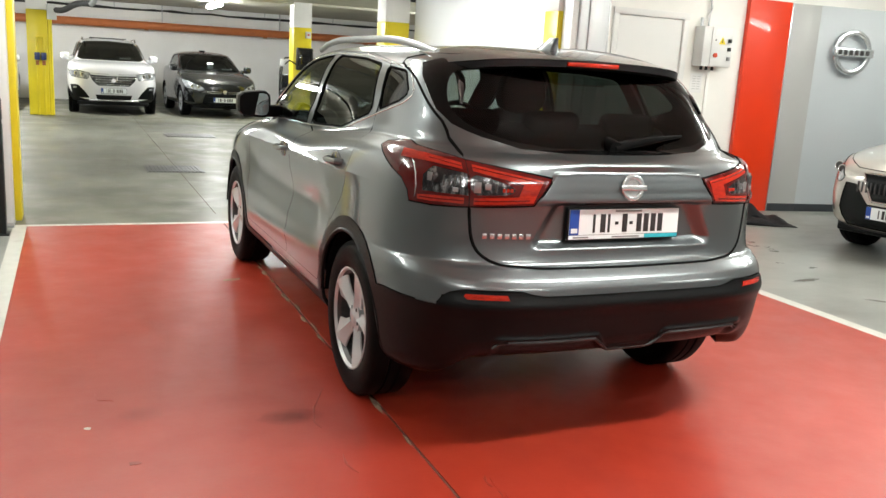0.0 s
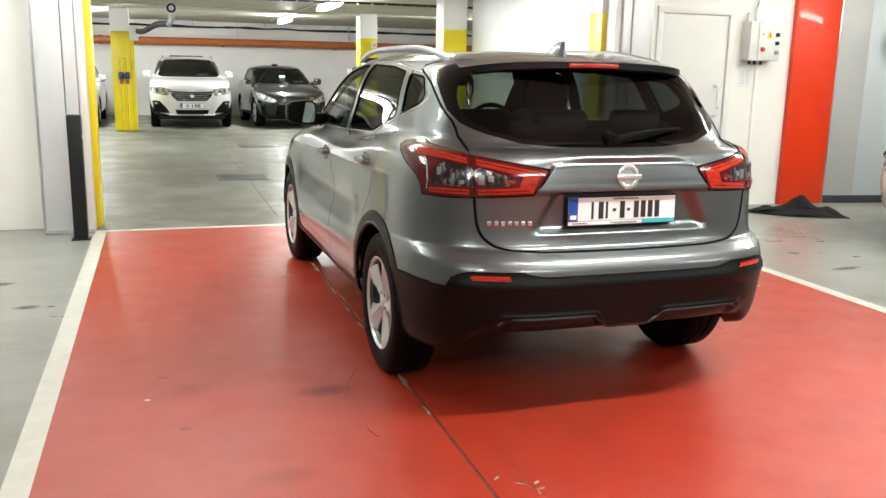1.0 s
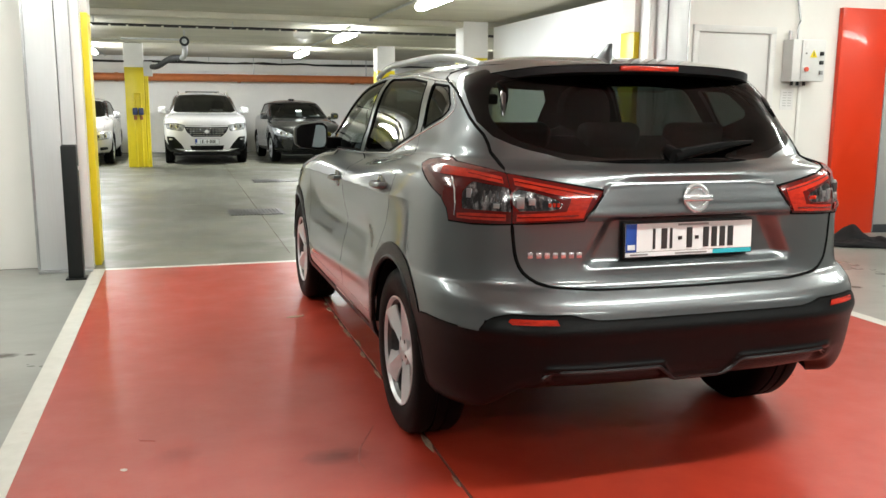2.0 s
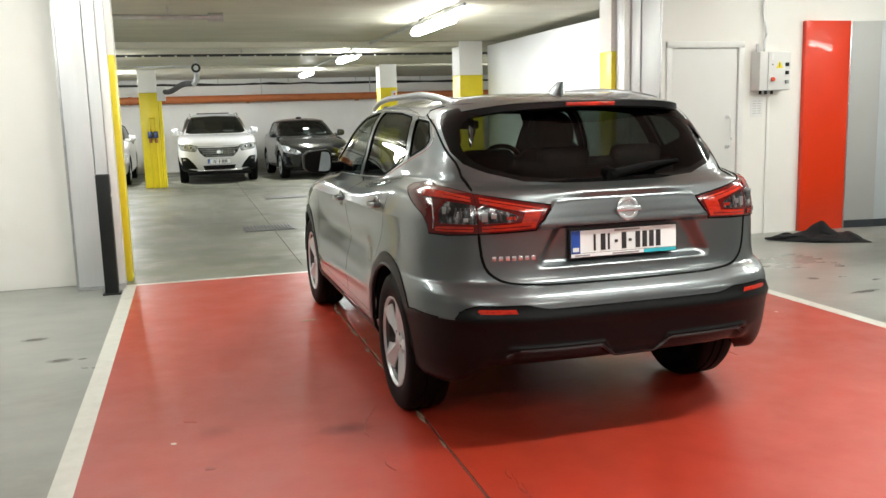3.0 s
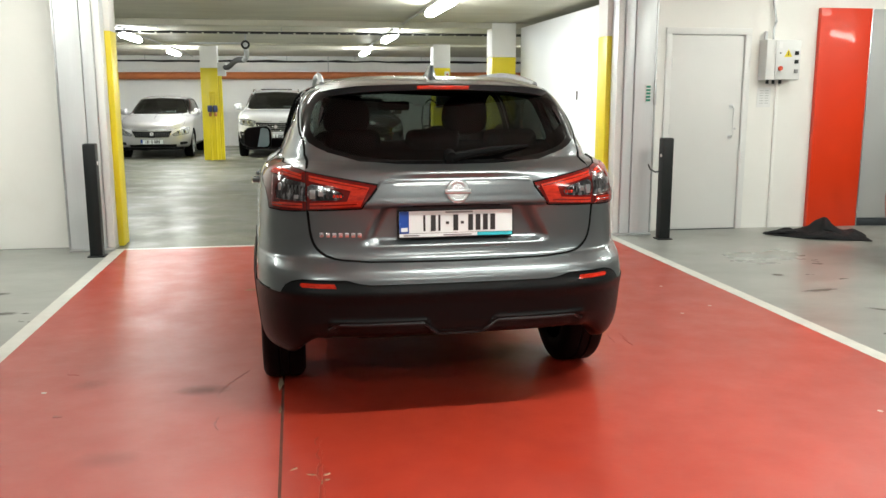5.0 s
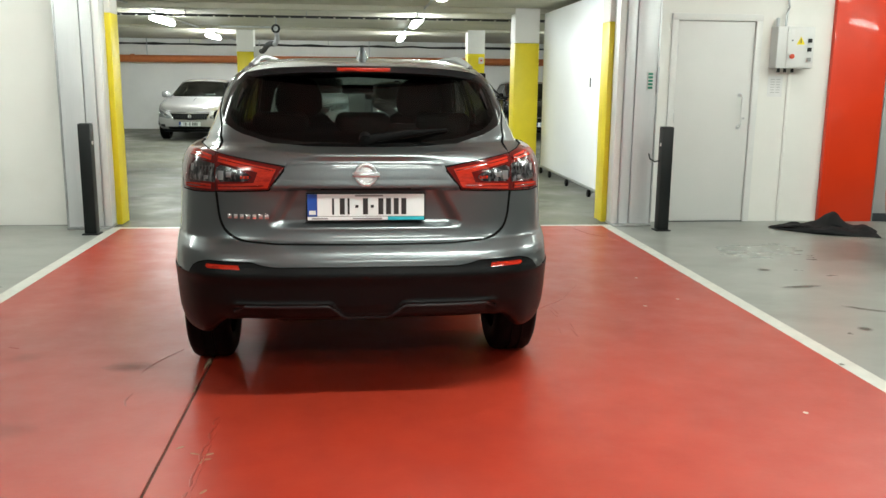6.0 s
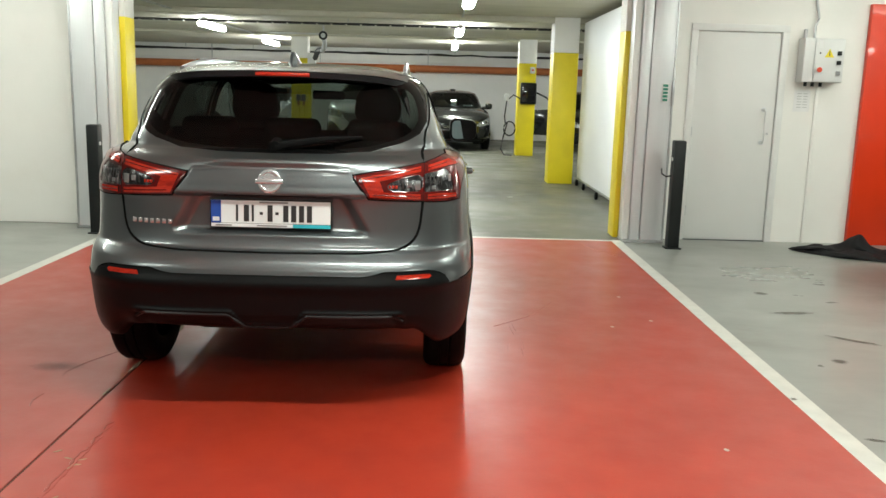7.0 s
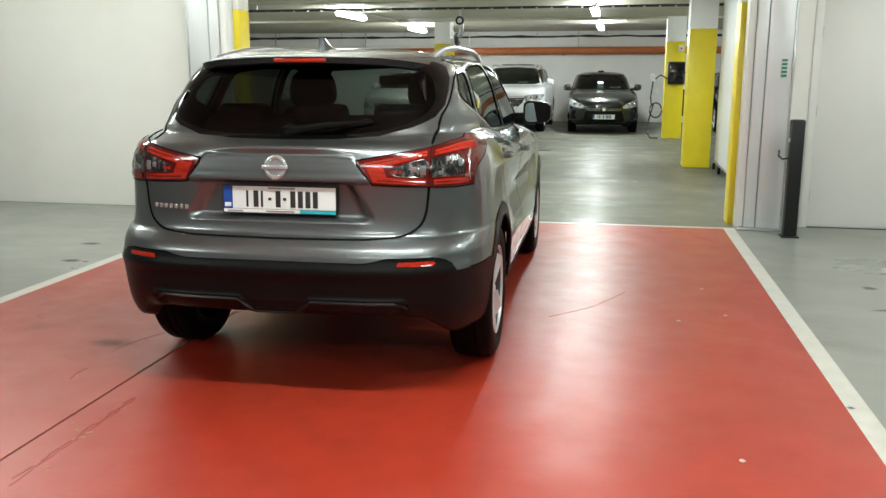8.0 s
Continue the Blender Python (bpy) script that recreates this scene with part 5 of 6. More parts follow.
def grey_sculpt(p, u, v):
    x, y, z = p[..., 0].copy(), p[..., 1].copy(), p[..., 2].copy()
    ax = np.abs(x)
    z = z + 0.10 * (1 - sstep(0.35, 0.62, y)) * (1 - sstep(0.62, 0.76, ax)) * np.clip((0.47 - z) / 0.20, 0, 1)
    side = sstep(0.55, 0.80, ax / 0.9)
    # fenders, shoulder line and hollow of the doors
    bulge = 0.012 * np.exp(-((y - 0.86) / 0.42) ** 2) + 0.014 * np.exp(-((y - 3.50) / 0.45) ** 2)
    low = np.exp(-((z - 0.66) / 0.22) ** 2)
    doors = sstep(1.15, 1.5, y) * (1 - sstep(2.8, 3.15, y))
    hollow = -0.030 * np.exp(-((z - 0.74) / 0.10) ** 2) * doors
    sill = 0.012 * np.exp(-((z - 0.50 - 0.05 * (2.2 - y)) / 0.035) ** 2) * doors
    crease = 0.014 * np.exp(-np.abs(z - 0.965 - 0.02 * (2.0 - y)) / 0.035) * sstep(0.6, 1.0, y) * (1 - sstep(3.2, 3.6, y))
    d = (bulge * low + hollow + sill + crease) * side
    x = np.where(x < 0, x - d, x + d)
    # plate recess and creased garnish on the tailgate
    rear = 1 - sstep(0.20, 0.28, u)
    q = 0.335 + 0.085 * np.clip((0.983 - z) / 0.15, 0, 1)
    rec = (1 - sstep(q - 0.055, q + 0.015, ax)) * sstep(0.794, 0.830, z) * (1 - sstep(0.968, 0.982, z))
    edge = 0.335 + 0.075 * np.clip((1.088 - z) / 0.10, 0, 1)
    garn = GARNISH(z) * (1 - sstep(edge - 0.004, edge + 0.010, ax))
    over = LEDGE(z + 0.012 * sstep(0.18, 0.40, ax)) * (1 - sstep(0.14, 0.44, ax))
    sill_lip = np.exp(-((z - 0.800) / 0.009) ** 2) * (1 - sstep(0.36, 0.42, ax))
    y = y + rear * (0.038 * rec + garn + over - 0.003 * sill_lip)
    # bumper: lower panels stand proud, with a step in the middle
    bump = 1 - sstep(0.26, 0.33, u)
    top = 0.464 - 0.058 * (1 - sstep(0.10, 0.17, ax))
    skid = 1 - sstep(top - 0.010, top + 0.008, z)
    y = y + bump * (0.026 * skid * (1 - sstep(0.54, 0.60, ax)) - 0.010 * np.exp(-((z - top - 0.012) / 0.012) ** 2) * (1 - sstep(0.56, 0.60, ax)))
    y = y - bump * 0.012 * np.exp(-((z - 0.605) / 0.03) ** 2) + bump * 0.002 * np.clip((0.585 - z) / 0.16, 0, 1)
    return np.stack([x, y, z], -1)


def grey_car(m):
    e = thing("family_car", m, "dark grey metallic compact crossover parked on the red bay", "car")
    nose = RING_NOSE[:15] + [1.00, 1.05, 1.27, 1.45, 1.62, 1.75, 1.87, 2.02, 2.25, 2.50, 2.80]
    S = Shell(sculpt=grey_sculpt, nu=120, nv=230, nr=120, nose=nose, l_top=0.55)
    RA, FA, AZ = 0.86, 3.506, 0.345

    def sd(pts):
        return [("s", a, b) for a, b in pts]

    def rr(pts):
        return [("r", a, b) for a, b in pts]
    for yc in (RA, FA):
        pts = arc(yc, AZ, 0.392, 190, -10, 30)
        a, b = S.find("s", *pts[0]), S.find("s", *pts[-1])
        S.region("arch_hole", [("uv", a[0], -0.01)] + sd(pts) + [("uv", b[0], -0.01)], 0, 1.0)
    # lamps
    clear_t = S.region("clear_t", rr([(0.657, 1.080), (0.57, 1.062), (0.495, 1.034), (0.515, 1.004), (0.657, 1.000)]), 1)
    clear_b = S.region("clear_b", rr([(0.664, 1.078), (0.76, 1.094), (0.79, 1.060), (0.795, 1.000), (0.664, 0.998)]), 0)
    guide_t = S.region("guide_t", rr([(0.646, 1.085), (0.470, 1.046), (0.488, 1.002), (0.646, 0.992), (0.646, 0.968), (0.430, 0.980), (0.390, 1.060), (0.646, 1.107)]), 0)
    guide_b = S.region("guide_b", rr([(0.677, 1.109), (0.76, 1.129)]) + sd([(0.50, 1.134), (0.47, 1.108)]) + rr([(0.76, 1.103), (0.677, 1.088)]), 0)
    S.region("guide_b", rr([(0.677, 0.991), (0.77, 0.990), (0.805, 0.985), (0.805, 0.968), (0.77, 0.967), (0.677, 0.968)]), 0)
    lamp_t = S.region("lamp_t", rr([(0.660, 1.122), (0.353, 1.071), (0.360, 1.055), (0.425, 0.970), (0.660, 0.959)]), 0)
    lamp_b = S.region("lamp_b", rr([(0.661, 1.122), (0.76, 1.150)]) + sd([(0.55, 1.162), (0.67, 1.148), (0.672, 1.132), (0.50, 1.065), (0.42, 1.035), (0.380, 0.995), (0.368, 0.955)]) + rr([(0.77, 0.953), (0.661, 0.958)]), 0)
    S.region("reflector", rr([(0.548, 0.632), (0.692, 0.632), (0.702, 0.642), (0.695, 0.652), (0.555, 0.652)]), 0)
    # glass
    S.region("back_clear", rr([(0.0, 1.168), (0.28, 1.173), (0.43, 1.190), (0.550, 1.224), (0.610, 1.263), (0.632, 1.31), (0.622, 1.37), (0.592, 1.43), (0.54, 1.460), (0.46, 1.472), (0.0, 1.478)]), 1)
    S.region("back_glass", rr([(0.0, 1.152), (0.25, 1.155), (0.42, 1.168), (0.558, 1.203), (0.640, 1.243), (0.669, 1.295), (0.668, 1.36), (0.657, 1.42), (0.630, 1.468), (0.565, 1.496), (0.49, 1.503), (0.0, 1.512)]), 0)
    fw = S.region("front_window", sd([(2.86, 1.096), (2.05, 1.113), (2.015, 1.482), (2.10, 1.480), (2.32, 1.448), (2.47, 1.398), (2.62, 1.326), (2.78, 1.225)]), 1, 0.08)
    rw = S.region("rear_window", sd([(1.955, 1.117), (1.44, 1.142), (1.085, 1.236), (1.19, 1.454), (1.5, 1.478), (1.925, 1.486)]), 1, 0.08)
    qw = S.region("quarter_window", sd([(1.00, 1.256), (0.79, 1.310), (0.745, 1.345), (0.86, 1.432), (1.09, 1.446)]), 1, 0.06)
    S.region("windscreen", [("f", 0.0, 1.10), ("f", 0.60, 1.10), ("f", 0.70, 1.13), ("f", 0.60, 1.40), ("f", 0.52, 1.475), ("f", 0.0, 1.50)], 0, 0.08)
    dlo = S.region("pillar_black", sd([(2.98, 1.083), (2.0, 1.103), (1.40, 1.132), (1.04, 1.226), (0.75, 1.300), (0.695, 1.345), (0.83, 1.447), (1.1, 1.463), (1.5, 1.492), (2.09, 1.495), (2.34, 1.460), (2.50, 1.408), (2.65, 1.336), (2.84, 1.222)]), 1, 0.08)
    # black plastic below
    ro = arc(RA, AZ, 0.455, 146, 4, 22)
    fo = arc(FA, AZ, 0.450, 176, 20, 22)
    clad = S.region("cladding", rr([(0.0, 0.643), (0.41, 0.643), (0.465, 0.652), (0.50, 0.664), (0.70, 0.664), (0.755, 0.645), (0.785, 0.602)]) + sd([(0.30, 0.604), (0.42, 0.606)] + ro + [(1.33, 0.345), (3.04, 0.345)] + fo + [(3.98, 0.52)]) + [("f", 0.72, 0.52), ("f", 0.0, 0.48), ("uv", 1.0, -0.01), ("uv", 0.0, -0.01)], 0, 0.08)
    tail_pts = rr([(0.0, 0.733), (0.40, 0.736), (0.53, 0.744), (0.60, 0.768), (0.634, 0.80), (0.650, 0.85), (0.6605, 0.958), (0.6605, 1.122), (0.656, 1.236), (0.679, 1.295), (0.678, 1.36), (0.667, 1.42), (0.640, 1.474), (0.572, 1.508), (0.0, 1.523)])
    v0, v1 = S.find("r", 0.0, 0.733)[1], S.find("r", 0.0, 1.523)[1]
    tail = S.region("tailgate", [("uv", -0.05, v0)] + tail_pts + [("uv", -0.05, v1)], 1)
    tail_line = S.outline(tail_pts, 1, 0.05, False)
    rd = S.region("rear_door", sd([(1.955, 0.40), (1.955, 0.75), (1.965, 1.04), (1.955, 1.30), (1.915, 1.508), (1.5, 1.504), (1.15, 1.474), (1.07, 1.45), (1.01, 1.235), (0.935, 1.12), (0.955, 0.95), (1.02, 0.845), (1.16, 0.72), (1.27, 0.58), (1.33, 0.40)]), 1)
    fd = S.region("front_door", sd([(1.965, 0.40), (3.00, 0.40), (3.03, 0.8), (3.00, 1.04), (2.98, 1.13), (2.87, 1.232), (2.67, 1.352), (2.51, 1.424), (2.35, 1.474), (2.10, 1.507), (1.925, 1.508), (1.965, 1.30), (1.975, 1.04), (1.965, 0.75)]), 1)
    S.region("bonnet", [("f", 0.0, 0.80), ("f", 0.55, 0.80), ("f", 0.70, 0.92), ("f", 0.70, 1.05), ("f", 0.0, 1.08)], 0, 0.08)
    S.cut()
    S.panel("body_shell", "rest", GRAPHITE, e, "dark grey metallic paint")
    tg = S.panel("tailgate", "tailgate", GRAPHITE, e, "dark grey metallic tailgate")[0]
    S.panel("bonnet", "bonnet", GRAPHITE, e)
    S.panel("inner_lining", "rest rear_door front_door pillar_black", TRIM_DARK, e, "dark cabin lining", lift=-0.028)
    doors_f = S.panel("front_door", "front_door", GRAPHITE, e, "", "pair")
    doors_r = S.panel("rear_door", "rear_door", GRAPHITE, e, "", "pair")
    S.panel("lower_cladding", "cladding", CLADDING, e, "textured black plastic cladding", lift=0.004)
    S.panel("window_pillar", "pillar_black", GRAPHITE, e, "grey painted window pillar", "pair", lift=-0.002)
    rg_ = S.panel("rear_window_glass", "back_clear", GLASS_PRIVACY, e, "dark tinted rear glass", lift=-0.002)[0]
    S.panel("glass_border", "back_glass", FRIT, rg_, "black printed border of the glass", lift=-0.002)
    S.panel("windscreen", "windscreen", GLASS_SCREEN, e, "clear windscreen")
    S.panel("side_window", "front_window", GLASS_SIDE, e, "clear side glass", "pair", lift=-0.005)
    S.panel("side_window", "rear_window", GLASS_PRIVACY, e, "dark tinted side glass", "pair", lift=-0.005)
    S.panel("side_window", "quarter_window", GLASS_PRIVACY, e, "dark tinted quarter glass", "pair", lift=-0.005)
    for nm, base, guide, clear in (("tailgate_lamp", "lamp_t", "guide_t", "clear_t"), ("tail_lamp", "lamp_b", "guide_b", "clear_b")):
        for k, ob in enumerate(S.panel(nm, base, LENS_RED, e, "dark red lamp lens", "pair", lift=0.005)):
            g_ = S.panel("light_guide", guide, LENS_BRIGHT, ob, "bright red light guide", "pair", lift=0.009)
            c_ = S.panel("clear_lens", clear, LENS_CLEAR, ob, "clear smoked lens with chrome inside", "pair", lift=0.003)
            for a in (g_[1 - k], c_[1 - k]):
                bpy.data.objects.remove(a)
            # chrome fins and cups behind the clear lens, red dots at its tip
            sx = -1 if k == 0 else 1
            if nm == "tail_lamp":
                spots = [("fin", 0.690 + 0.016 * i, 1.040, 0.003, 0.028, DARK_METAL) for i in range(4)] + [("cup", 0.705, 1.018, 0.011, 0.008, RAIL), ("cup", 0.775, 1.050, 0.010, 0.022, RAIL)]
            else:
                spots = [("cup", 0.635, 1.030, 0.013, 0.020, RAIL), ("cup", 0.600, 1.034, 0.011, 0.011, RAIL), ("fin", 0.572, 1.032, 0.004, 0.016, DARK_METAL)] + [("red_dot", 0.515 + 0.014 * i, 1.024, 0.0055, 0.007, LENS_BRIGHT) for i in range(3)]
            for pn, px, pz, hw, hh, pm in spots:
                pu, pv = S.find("r", px, pz)
                q3 = S.at(np.array([pu]), np.array([pv]))[0]
                n3 = S.normal(np.array([pu]), np.array([pv]))[0]
                n3 = n3 if n3[1] < 0 else -n3
                yaw = math.degrees(math.atan2(n3[0], -n3[1]))
                part(pn, new_box(-hw, hw, -0.0055, 0.002, -hh, hh, 0.0015, m=pose(sx * abs(q3[0]), float(q3[1]), float(q3[2]), 0, 0, sx * -abs(yaw) * -1)), pm, ob)
    S.panel("reflector", "reflector", LENS_BRIGHT, e, "red reflector strip", "pair", lift=0.008)
    for o in (lamp_t, lamp_b):
        S.bead("lamp_gasket", o, 0.0055, SEAM, e, -0.001, "pair")
    for q_ in ([(0.644, 1.097), (0.400, 1.053)], [(0.644, 0.981), (0.446, 0.990)], [(0.679, 1.099), (0.76, 1.117)], [(0.679, 0.980), (0.80, 0.977)]):
        S.bead("guide_groove", S.outline(rr(q_), 0, 0.03, False), 0.0022, LENS_RED, e, -0.009, "pair", closed=False)
    for o in (clear_t, clear_b):
        S.bead("lens_edge", o, 0.0025, LENS_RED, e, -0.003, "pair")
    S.bead("lamp_trim", S.outline(rr([(0.800, 1.130), (0.806, 1.06), (0.812, 0.975)]), 0, 0.03, False), 0.0035, SATIN, e, -0.004, "pair", closed=False)
    S.bead("shut_line", tail_line, 0.0075, SEAM, e, 0.003, closed=False)
    for o in (rd, fd):
        S.bead("shut_line", o, 0.0042, SEAM, e, 0.0035, "pair")
    S.bead("window_trim", dlo, 0.006, SATIN, e, 0.003, "pair", label="satin chrome window surround")
    for o in (fw, rw, qw):
        S.bead("window_gasket", o, 0.006, SEAM, e, 0.004, "pair")
    S.bead("arch_lip", S.outline(sd(arc(RA, AZ, 0.394, 188, -8, 30)), 0, 1.0, False), 0.010, CLADDING, e, 0.002, "pair", closed=False)
    S.bead("arch_lip", S.outline(sd(arc(FA, AZ, 0.394, 188, -8, 30)), 0, 1.0, False), 0.010, CLADDING, e, 0.002, "pair", closed=False)
    S.bead("bumper_gap", S.outline(rr([(0.0, 0.643), (0.41, 0.643), (0.465, 0.652), (0.50, 0.664), (0.70, 0.664), (0.755, 0.645), (0.783, 0.606)]), 1, 0.03, False), 0.0055, SEAM, e, 0.001, closed=False)
    S.bead("cladding_gap", S.outline(sd([(0.235, 0.603), (0.42, 0.606), (0.47, 0.602)]), 0, 0.05, False), 0.004, SEAM, e, 0.001, "pair", closed=False)
    S.bead("bumper_gap", S.outline(rr([(0.765, 0.640), (0.785, 0.58), (0.795, 0.50), (0.790, 0.42)]), 1, 0.03, False), 0.004, SEAM, e, 0.001, "pair", closed=False)
    S.bead("bumper_ridge", S.outline(rr([(0.0, 0.412), (0.10, 0.412), (0.165, 0.470), (0.54, 0.470), (0.585, 0.44)]), 1, 0.03, False), 0.008, SATIN_BLACK, e, -0.004, closed=False)

    # spoiler over the rear glass
    bm, bmu = bmesh.new(), bmesh.new()
    secs, under = [], []
    xs = [0.590 * math.sin(math.pi / 2 * (i / 24 * 2 - 1)) for i in range(25)]
    for x in xs:
        f = abs(x) / 0.590
        y_tip, z_tip = 0.450 + 0.085 * f ** 2.2 + 0.16 * f ** 12, 1.511 - 0.020 * f ** 2 - 0.022 * f ** 6
        y_in = 0.86 + 0.02 * f
        u, v = S.find("t", abs(x) * 0.98, y_in)
        z_in = float(S.at(np.array([u]), np.array([v]))[0, 2])
        row = []
        for t in (0, 0.25, 0.5, 0.75, 0.92, 1.0):
            yy, zz = y_in + (y_tip - y_in) * t, z_in + 0.003 + (z_tip - z_in) * t ** 1.25 + 0.004 * math.sin(math.pi * t)
            row.append(bm.verts.new((x, yy, zz)))
        drop = 0.004 * f ** 5
        secs.append(row)
        under.append([bmu.verts.new(c) for c in ((x, y_tip, z_tip - 0.0005), (x, y_tip + 0.002, z_tip - 0.026 - drop), (x, y_tip + 0.035, z_tip - 0.036 - drop), (x, y_in - 0.16, z_in - 0.055 - drop))])
    for mesh, rows in ((bm, secs), (bmu, under)):
        for a, b in zip(rows, rows[1:]):
            for i in range(len(a) - 1):
                mesh.faces.new((a[i], a[i + 1], b[i + 1], b[i]))
        mesh.faces.new(rows[0])
        mesh.faces.new(rows[-1])
        bmesh.ops.recalc_face_normals(mesh, faces=mesh.faces[:])
    sp = part("spoiler", bm, GRAPHITE, e, "body-coloured roof spoiler")
    part("spoiler_underside", bmu, SATIN_BLACK, sp, "black lower face of the spoiler")
    part("brake_light", new_box(-0.125, 0.125, 0.444, 0.470, 1.488, 1.506, 0.003), LENS_BRIGHT, sp, "red high brake light")
    for s in (-1, 1):
        bm = bmesh.new()
        rows = []
        for t, x, y, z, w in ((0.0, 0.545, 0.640, 1.452, 0.026), (0.3, 0.558, 0.565, 1.424, 0.026), (0.6, 0.572, 0.512, 1.388, 0.020), (0.85, 0.584, 0.480, 1.348, 0.011), (1.0, 0.592, 0.462, 1.318, 0.003)):
            rows.append([bm.verts.new((s * (x + dx), y + dy, z + dz)) for dx, dy, dz in ((-w, -0.004, -0.2 * w), (-w * 0.3, -0.016, -0.05 * w), (w * 0.3, -0.010, 0.1 * w), (w * 0.45, 0.012, 0.1 * w), (-w, 0.020, -0.2 * w))])
        for p, q in zip(rows, rows[1:]):
            for k in range(5):
                bm.faces.new((p[k], p[(k + 1) % 5], q[(k + 1) % 5], q[k]))
        bm.faces.new(rows[0])
        bm.faces.new(rows[-1])
        bmesh.ops.recalc_face_normals(bm, faces=bm.faces[:])
        part("side_fin", bm, GLOSS_BLACK, sp, "gloss black side fin")
    # roof rails and aerial
    rail_z = pchip([0.80, 0.95, 1.20, 1.50, 2.20, 2.50, 2.68], [1.512, 1.534, 1.560, 1.574, 1.571, 1.549, 1.512])
    for s in (-1, 1):
        pts, n = [], 26
        for i in range(n + 1):
            t = i / n
            yy = 0.80 + 1.88 * t
            pts.append((s * (0.555 - 0.03 * t), yy, float(rail_z(yy))))
        part("roof_rail", sweep(bmesh.new(), pts, 0.018, 10, 0.8), RAIL, e, "satin silver roof rail")
    bm = bmesh.new()
    secs = []
    for z, y0, y1, hw in ((1.522, 0.74, 0.98, 0.048), (1.548, 0.745, 0.96, 0.042), (1.570, 0.752, 0.90, 0.026), (1.594, 0.752, 0.85, 0.017), (1.610, 0.748, 0.81, 0.010)):
        yc, hl = (y0 + y1) / 2, (y1 - y0) / 2
        secs.append([bm.verts.new((hw * math.cos(2 * math.pi * k / 16), yc + hl * math.sin(2 * math.pi * k / 16), z)) for k in range(16)])
    for a, b in zip(secs, secs[1:]):
        for k in range(16):
            bm.faces.new((a[k], a[(k + 1) % 16], b[(k + 1) % 16], b[k]))
    bm.faces.new(secs[-1])
    bmesh.ops.recalc_face_normals(bm, faces=bm.faces[:])
    part("roof_aerial", bm, GRAPHITE, e, "shark fin aerial")
    # wiper
    w = new("rear_wiper")
    w.parent = e
    bm = sweep(bmesh.new(), [(0.0, 0.245, 1.178), (0.05, 0.245, 1.190), (0.20, 0.262, 1.214), (0.38, 0.308, 1.226)], [0.022, 0.020, 0.014, 0.006], 8, 0.7)
    part("arm", bm, RUBBER, w)
    part("blade", sweep(bmesh.new(), [(0.02, 0.272, 1.168), (0.15, 0.282, 1.185), (0.30, 0.315, 1.206), (0.395, 0.345, 1.216)], 0.007, 6), RUBBER, w)
    part("pivot", cyl(bmesh.new(), (0.0, 0.235, 1.176), (0.0, 0.30, 1.19), 0.028, 16), RUBBER, w)
    # badge and name
    bm = bmesh.new()
    N, K = 40, 8
    rg = [[bm.verts.new(((0.043 + 0.0105 * math.cos(2 * math.pi * k / K)) * math.cos(2 * math.pi * i / N), 0.007 * math.sin(2 * math.pi * k / K), (0.043 + 0.0105 * math.cos(2 * math.pi * k / K)) * math.sin(2 * math.pi * i / N))) for k in range(K)] for i in range(N)]
    for i in range(N):
        for k in range(K):
            bm.faces.new((rg[i][k], rg[(i + 1) % N][k], rg[(i + 1) % N][(k + 1) % K], rg[i][(k + 1) % K]))
    bmesh.ops.recalc_face_normals(bm, faces=bm.faces[:])
    bm.transform(pose(0, 0.096, 1.040, -6))
    bd = part("badge", bm, BADGE, e, "round chrome emblem with cross bar")
    part("badge_back", cyl(bmesh.new(), (0, 0.097, 1.040), (0, 0.109, 1.038), 0.042, 28), SATIN, bd)
    part("badge_bar", new_box(-0.060, 0.060, -0.008, 0.006, -0.011, 0.011, 0.004, m=pose(0, 0.092, 1.040, -6)), BADGE, bd)
    for k in range(7):
        x = -0.602 + k * 0.0275
        u, v = S.find("r", -x, 0.851)
        p = S.at(np.array([u]), np.array([v]))[0]
        part("letter_bar", new_box(-0.0095, 0.0095, -0.002, 0.003, -0.0105, 0.0105, 0.002, m=pose(x, float(p[1]), 0.851, 0, 0, -12 - k * -0.6)), SATIN, tg)
    number_plate(e, pose(0.0, 0.126, 0.893, -2), "NWN-W-WWWW")
    part("plate_lamp_bar", new_box(-0.20, 0.20, 0.108, 0.140, 0.972, 0.982, 0.003), CLADDING, e)
    # door handles
    for s in (-1, 1):
        for yy, zz, dr in ((1.135, 1.014, doors_r), (2.113, 0.966, doors_f)):
            u, v = S.find("s", yy, zz)
            p = S.at(np.array([u]), np.array([v]))[0]
            x = abs(float(p[0]))
            par = dr[0 if s < 0 else 1]
            bm = sweep(bmesh.new(), [(s * (x - 0.01), yy - 0.10, zz + 0.004), (s * (x + 0.022), yy - 0.085, zz + 0.004), (s * (x + 0.030), yy - 0.04, zz), (s * (x + 0.030), yy + 0.04, zz - 0.002), (s * (x + 0.022), yy + 0.085, zz - 0.004), (s * (x - 0.01), yy + 0.10, zz - 0.004)], 0.014, 10)
            part("door_handle", bm, GRAPHITE, par)
            bm = bmesh.new()
            bmesh.ops.create_uvsphere(bm, u_segments=20, v_segments=10, radius=1, matrix=pose(s * (x - 0.004), yy, zz - 0.004) @ Matrix.Diagonal((0.007, 0.078, 0.045, 1)))
            part("handle_cup", bm, GLOSS_BLACK, par)
    for s in (-1, 1):
        wing_mirror(e, s, 2.70, 1.165, 0.835, 1.030, RUBBER, SATIN_BLACK)
